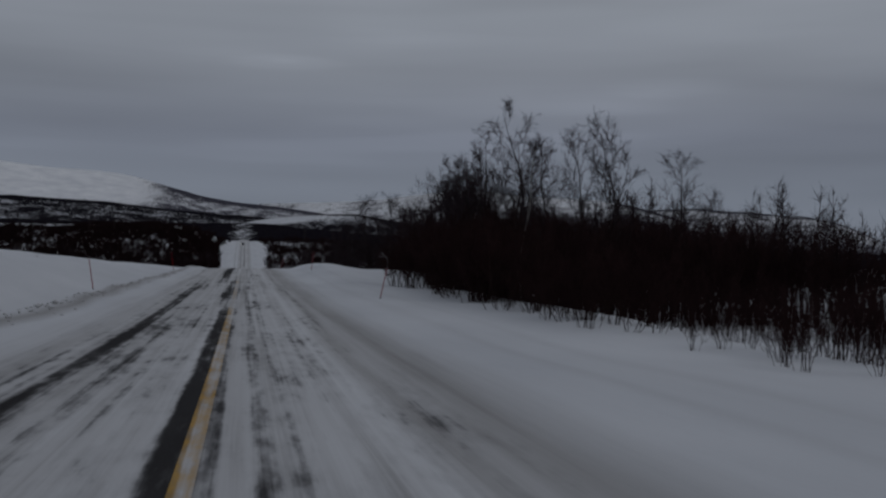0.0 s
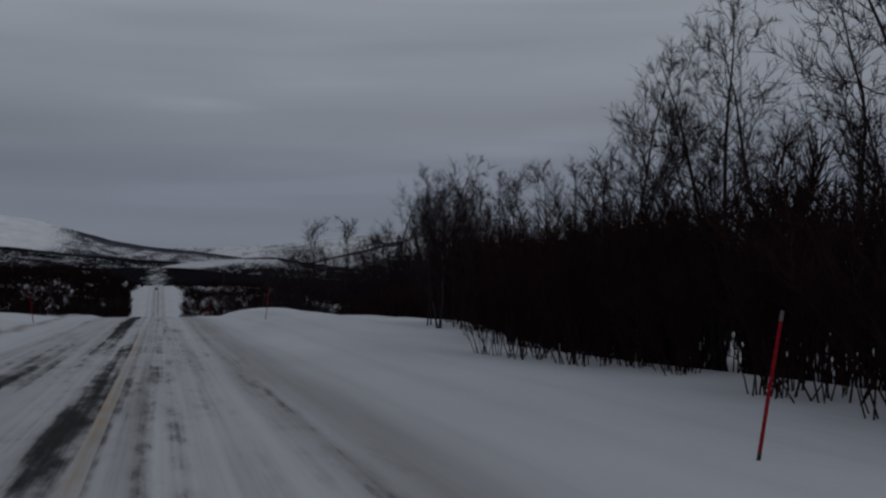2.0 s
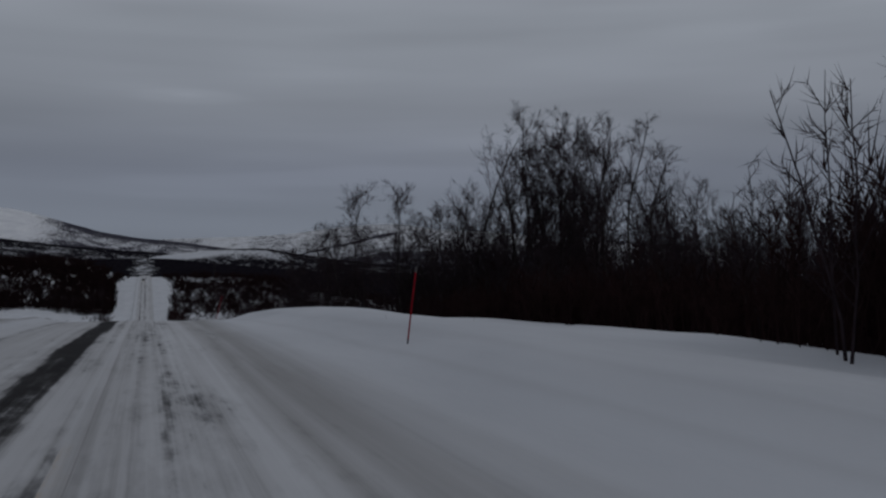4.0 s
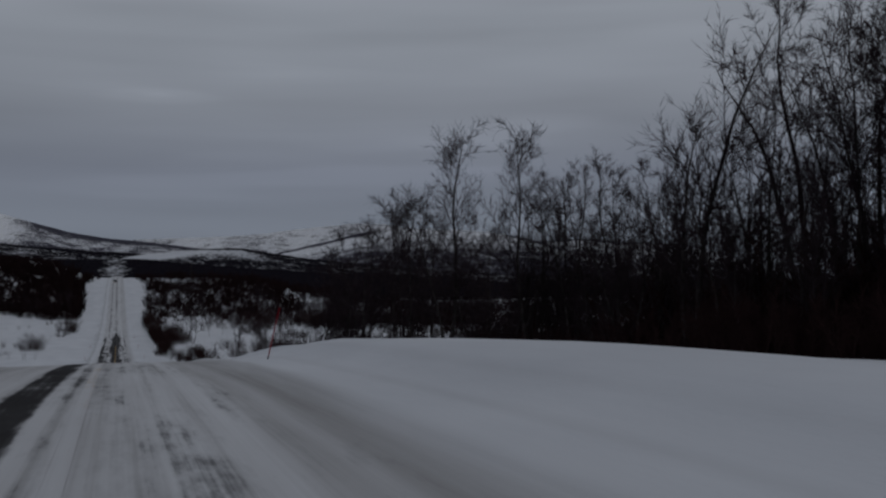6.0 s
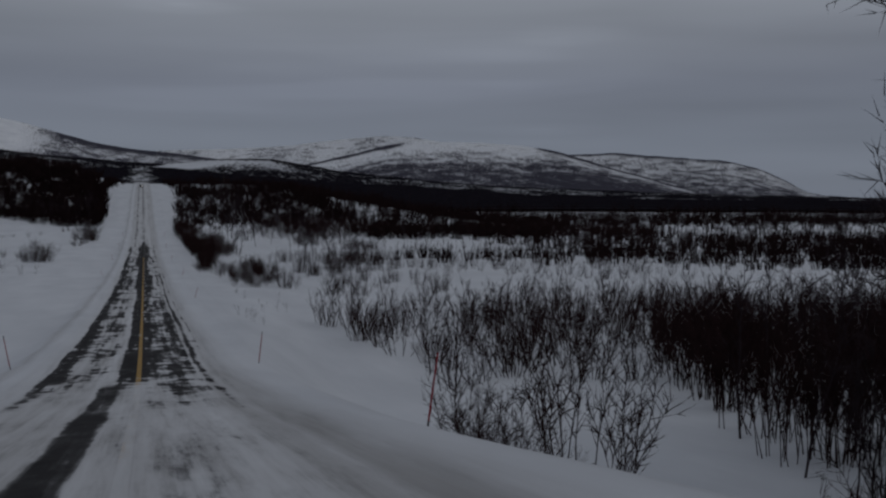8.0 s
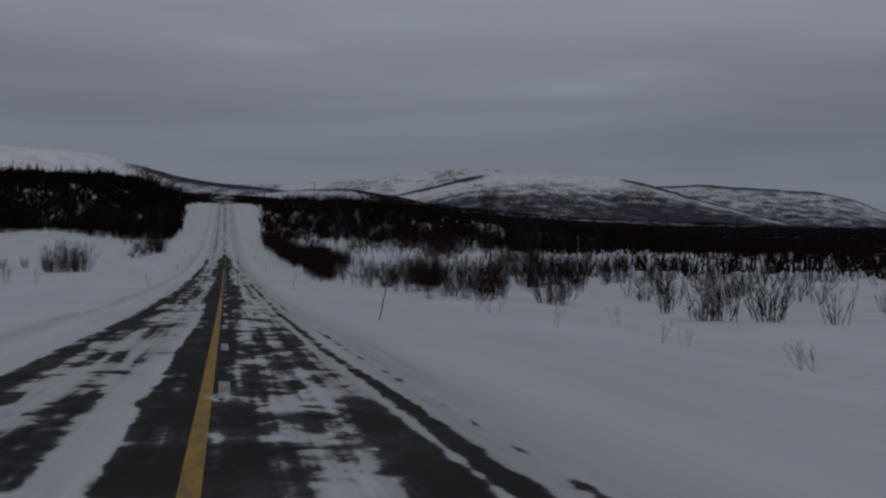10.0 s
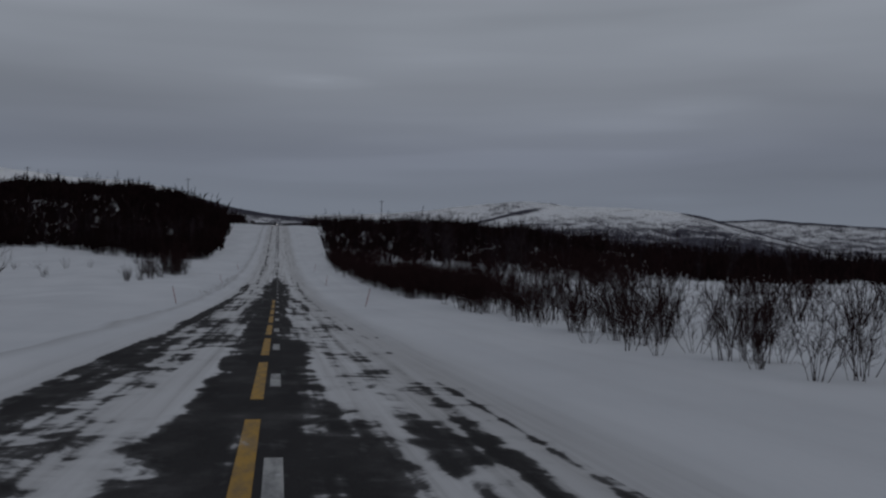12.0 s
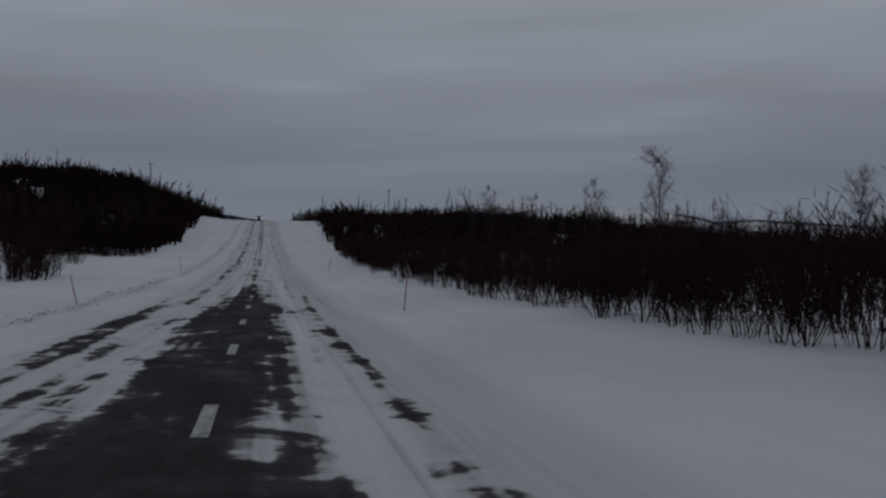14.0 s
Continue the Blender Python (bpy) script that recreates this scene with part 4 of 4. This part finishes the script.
open_floor = [p for p in valley if p[0] < 24 and 262 < p[1] < 408 and (p[1] > 340 or LATTICE[int(p[0] * 9) % 256, int(p[1] * 7) % 256] < .36)]
valley = [p for p in valley if not (0 < p[0] < 24 and 262 < p[1] < 408)]
thicket("valley_brush", (81, 82, 83), valley, BRUSH, "patches of leafless brush on the snowy valley floor", 3.0, 9, .34, 6, .02, .18, (.14, .32))
thicket("valley_saplings", (84, 85, 86), open_floor, BRUSH, "slender leafless willow and birch stems on the valley floor", 3.0, 8, .26, 18, .011, .22, (.14, .30))


def wood(seed, n, test, box, h0, h1):
    rr = np.random.default_rng(seed)
    out = []
    x0, x1, y0, y1 = box
    while len(out) < n:
        x, y = rr.uniform(x0, x1), rr.uniform(y0, y1)
        if test(x, y):
            out.append((x, y, rr.uniform(h0, h1) * (0.86 + 0.42 * float(lumps(x * 1.6, y * .5, 9.0)) + 0.6 * rr.random() ** 6)))
    return out


def left_wood(x, y):
    return y > 464 + 9 * float(lumps(x, y, 7.0)) + 15 * float(lumps(x, y * .3, 19.0)) + 10 * float(ease(-60, -110, x)) and x < np.interp(y, [448, 528, 608, 648, 708], [-12.5, -14, -16.5, -12, -10]) + float(lumps(x, y, 7.0))


def right_wood(x, y):
    return x > np.interp(y, [388, 448, 528, 608, 648, 708], [12, 11, 12, 15.5, 11, 10]) + float(lumps(x, y, 7.0))


near_places = wood(9, 760, left_wood, (-95, -10, 446, 490), 2.4, 4.2)
thicket("hillside_thicket_west", (91, 92, 93), near_places, WOODS, "dark leafless birches at the foot of a snowy hillside", 4.5, 8, .24, 9, .042, .34, (.12, .28))
hill_places = wood(19, 1700, left_wood, (-140, -10, 480, 608), 2.8, 4.6) + wood(10, 400, left_wood, (-110, -8, 598, 708), 3.0, 4.8)
thicket("hillside_wood_west", (87, 88, 89), hill_places, WOODS, "dense leafless birch wood on a snowy hillside", 4.5, 9, .45, 4, .14)
hill_places = wood(11, 900, right_wood, (9, 75, 460, 608), 2.8, 4.4) + wood(12, 350, right_wood, (8, 100, 598, 718), 3.0, 4.8) + wood(33, 480, right_wood, (68, 175, 425, 625), 3.8, 5.4)
thicket("hillside_wood_east", (94, 95, 96), hill_places, WOODS, "dense dark birch wood beside the climbing road", 4.5, 8, .40, 5, .09)
# Birches that rise out of the wood and break its outline.
def grow_slim(seed, height):
    """A slim birch far off: one stem and a narrow crown of rising twigs."""
    rr = np.random.default_rng(seed)
    l = Limbs()
    stem = chain(rr, (0, 0, -.2), (rr.normal(0, .06), rr.normal(0, .06), 1), height, 4, .05, .03)
    l.tube(stem, np.linspace(.07, .02, len(stem)), 3)
    for _ in range(46):
        f = rr.uniform(.35, .98)
        p, d = on_chain(stem, f)
        twig = chain(rr, p, sideways(rr, d, rr.uniform(.4, .8)), height * rr.uniform(.08, .24) * (1.25 - .7 * f), 1, .1, .15)
        l.spike(twig[0], twig[1], .022)
    return l


def slim_birches(name, seeds, places, label):
    kinds = [grow_slim(k, 6.0).arrays() for k in seeds]
    rr = np.random.default_rng(seeds[0])
    verts, faces, start = [], [], 0
    for x, y, h in places:
        v, f = kinds[int(rr.integers(0, len(kinds)))]
        c, sn_ = math.cos(a0 := rr.uniform(0, 6.28)), math.sin(a0)
        k = h / 6.0
        verts.append(np.stack([(v[:, 0] * c - v[:, 1] * sn_) * k + x, (v[:, 0] * sn_ + v[:, 1] * c) * k + y, v[:, 2] * k + float(land(x, y))], -1))
        faces += [tuple(i + start for i in q) for q in f]
        start += len(v)
    me = bpy.data.meshes.new(name)
    me.from_pydata(np.concatenate(verts).tolist(), [], faces)
    me.materials.append(BRUSH)
    return tagged(new(name, me), label, "wood", "", "stuff")


slim_birches("birches_in_the_wood", (201, 202, 203, 204, 205), wood(41, 190, left_wood, (-140, -10, 462, 640), 4.4, 6.4) + wood(42, 190, right_wood, (10, 110, 400, 640), 4.4, 6.6) + wood(43, 60, lambda x, y: True, (30, 160, 318, 400), 4.4, 6.4),
             "slim leafless birches rising above the brush of the wood")
scrub = wood(31, 1900, left_wood, (-140, -10, 478, 610), 1.8, 3.2) + wood(32, 350, right_wood, (9, 80, 440, 610), 1.6, 2.6)
thicket("hillside_scrub", (99, 100), scrub, WOODS, "low dark scrub under the hillside birches", 2.2, 7, .6, 3, .17)
band = wood(13, 1100, lambda x, y: x > 60 and np.hypot(x, y - 230) > 230 and np.hypot(x, y - 230) < 560, (60, 520, 240, 720), 3.6, 5.2)
band += [p for p in clumps(14, (55, 260, 140, 420), 240, 2.6, 4.0, 26.0, .2)]
band += scatter(23, (50, 420, 525, 640, 800, 4.6, 6.4), (60, 620, 640, 820, 600, 4.6, 6.6), (140, 1150, 720, 1350, 620, 7.0, 11.0), (90, 210, 310, 400, 420, 3.2, 5.0), (60, 130, 400, 450, 300, 3.6, 5.4), (16, 70, 14, 100, 260, 1.7, 2.5))
band += [p for p in scatter(24, (42, 190, 225, 330, 1100, 2.6, 4.2)) if math.hypot(p[0], p[1] - 213) > 128 - 18 * LATTICE[int(p[0]) % 256, int(p[1]) % 256]]
thicket("plain_wood", (97, 98), band, WOODS, "belt of leafless birch wood across the snowy plain", 4.5, 6, .42, 3, .11)


def clods(name, seed, zones, label, coarse=1.0):
    """Small frozen lumps thrown up by the plough."""
    rr = np.random.default_rng(seed)
    corner = np.array([(1, 0, 0), (-1, 0, 0), (0, 1, 0), (0, -1, 0), (0, 0, 1), (0, 0, -1)], float)
    face = [(0, 2, 4), (2, 1, 4), (1, 3, 4), (3, 0, 4), (2, 0, 5), (1, 2, 5), (3, 1, 5), (0, 3, 5)]
    verts, faces = [], []
    for x0, x1, y0, y1, n in zones:
        for _ in range(n):
            x, y = rr.normal((x0 + x1) / 2, (x1 - x0) / 4), rr.uniform(y0, y1)
            size = (rr.uniform(.015, .045) + .05 * rr.random() ** 5) * coarse
            body = corner * rr.uniform(.6, 1.3, (6, 3)) * (size * 1.3, size * 1.5, size * .8)
            faces += [tuple(k + len(verts) for k in f) for f in face]
            verts += (body + (x, y, float(land(x, y)) + size * .2)).tolist()
    me = bpy.data.meshes.new(name)
    me.from_pydata(verts, [], faces)
    me.materials.append(CLOD)
    me.shade_smooth()
    return tagged(new(name, me), label, "snow lumps", "", "stuff")


CLOD = plain("dirty_snow", (0.36, 0.355, 0.355), (0.62, 0.625, 0.64), 6.0, 0.85, (1, 1, 1), 0.6, 0.02)
clods("snow_clods", 41, ((-5.5, -4.5, 2, 70, 420), (-6.2, -4.7, 356, 404, 320)), "small lumps of dirty frozen snow along the ploughed bank")
clods("edge_clods", 43, ((5.6, 8.4, 138, 143.5, 36),), "lumps of wind-blown snow along the edge of the shelf", 0.5)


# ---- snow poles ----
def rod(points, radii, sides, mat, name):
    l = Limbs()
    l.tube(points, radii, sides)
    return l.mesh(name, mat)


def snow_pole():
    root = new("snow_pole")
    root.empty_display_size = 0.2
    part("foot", rod([(0, 0, -.2), (0, 0, 0), (0, 0, .07)], [.019, .019, .0185], 8, BLACK, "foot"), root, "dark lower end of the pole")
    shaft = part("shaft", rod([(0, 0, .07), (.003, 0, .6), (.012, 0, 1.02)], [.0185, .017, .015], 8, RED, "shaft"), root, "red shaft, slightly bent")
    part("reflector", rod([(.012, 0, 1.02), (.014, 0, 1.09), (.014, 0, 1.10)], [.018, .018, .012], 8, REFLECT, "reflector"), shaft, "pale reflective top band")
    return tagged(root, "slim red snow pole leaning in the roadside snow", "snow pole", "snow poles along the road")


pole = snow_pole()
POLES = [(5.79, 37.5, 7), (5.85, 78.4, 3), (4.83, 119.9, 8), (5.0, 161.7, 4), (4.7, 184.8, 3), (5.05, 242.4, 7), (5.47, 287.4, 9), (5.15, 332.9, 8), (5.1, 376.2, 2), (5.5, 417.7, 4),
         (-5.63, 40.2, -5), (-5.5, 82.0, -4), (-4.9, 186.3, -6), (-5.47, 287.9, -10), (-5.66, 337.4, -8), (-5.55, 381.0, -8), (-5.6, 421.7, -5)]
for k, (x, y, lean) in enumerate(POLES):
    rise = float(np.interp(y, [0, 37, 78, 120, 160, 240], [1.25, 1.25, 1.48, 1.6, 1.3, 1.0]))
    m = spot(x, y, 0.0, 1.0, 0.0, (0.02 * math.sin(k * 2.3), radians(1.35 * lean + math.copysign(2.0, lean)))) @ Matrix.Diagonal((1, 1, rise, 1))
    if k:
        again(pole, m)
    else:
        pole.matrix_basis = m


# ---- utility poles on the hill ----
def utility_pole():
    root = new("utility_pole")
    root.empty_display_size = 0.5
    part("post", rod([(0, 0, -.5), (0, 0, 6), (0, 0, 12)], [.17, .14, .11], 8, TIMBER, "post"), root, "tarred timber post")
    crossarm = part("crossarm", rod([(-.9, 0, 11.4), (0, 0, 11.45), (.9, 0, 11.4)], [.07, .08, .07], 6, TIMBER, "crossarm"), root)
    for dx in (-.75, .75):
        part("insulator", rod([(dx, 0, 11.44), (dx, 0, 11.6), (dx, 0, 11.66)], [.04, .06, .03], 6, REFLECT, "insulator"), crossarm, "small pale insulator")
    return tagged(root, "dark timber utility pole above the leafless wood", "utility pole", "utility poles on the hill")


upole = utility_pole()
for k, (x, y, top) in enumerate(((-33.3, 637.7, 20.6), (40.8, 651.7, 15.1), (-88, 568, 19.4), (-76, 583, 17.9))):
    k_ = (top - float(land(x, y))) / 12.0
    m = Matrix.Translation((x, y, float(land(x, y)))) @ Matrix.Diagonal((1, 1, k_, 1))
    if k:
        again(upole, m)
    else:
        upole.matrix_basis = m


# ---- the car on the crest ----
def box(name, size, centre, mat, parent, taper=1.0, label="", soft=0.05):
    bm = bmesh.new()
    bmesh.ops.create_cube(bm, size=1)
    for v in bm.verts:
        k = taper if v.co.z > 0 else 1.0
        v.co = Vector((v.co.x * size[0] * k, v.co.y * size[1] * k, v.co.z * size[2])) + Vector(centre)
    bmesh.ops.bevel(bm, geom=bm.edges[:], offset=soft, segments=2, affect="EDGES")
    me = bpy.data.meshes.new(name)
    bm.to_mesh(me)
    bm.free()
    me.materials.append(mat)
    return part(name, me, parent, label)


car = new("car")
box("body", (1.75, 4.3, .62), (0, 0, .62), PAINTWORK, car, .97, "dark blue bodywork", .12)
cabin = box("cabin", (1.55, 2.3, .55), (0, .15, 1.18), PAINTWORK, car, .8, "", .1)
box("windscreen", (1.26, .04, .36), (0, -.99, 1.2), GLASS, car, .92, "dark windscreen", .01).rotation_euler = (0, 0, 0)
for sx_ in (-1, 1):
    box("headlight", (.26, .08, .15), (sx_ * .62, -2.14, .72), LAMP, car, 1.0, "lit headlight", .03)
    for sy_ in (-1.3, 1.3):
        wheel = rod([(sx_ * .72, sy_, .33), (sx_ * .80, sy_, .33), (sx_ * .90, sy_, .33)], [.33, .335, .32], 16, RUBBER, "wheel")
        tyre = part("wheel", wheel, car, "black tyre")
        part("rim", rod([(sx_ * .84, sy_, .33), (sx_ * .89, sy_, .33), (sx_ * .915, sy_, .33)], [.21, .21, .17], 12, REFLECT, "rim"), tyre, "dull alloy rim")
box("bumper", (1.7, .14, .24), (0, -2.12, .43), RUBBER, car, 1.0, "dark front bumper", .04)
box("number_plate", (.5, .02, .11), (0, -2.2, .45), REFLECT, car, 1.0, "", .004)
tagged(car, "dark oncoming car with its headlights lit", "car")
car.matrix_basis = Matrix.Translation((-1.2, 641.7, float(road_z(641.7)) - 0.01)) @ Euler((math.atan(0.05), 0, 0)).to_matrix().to_4x4()
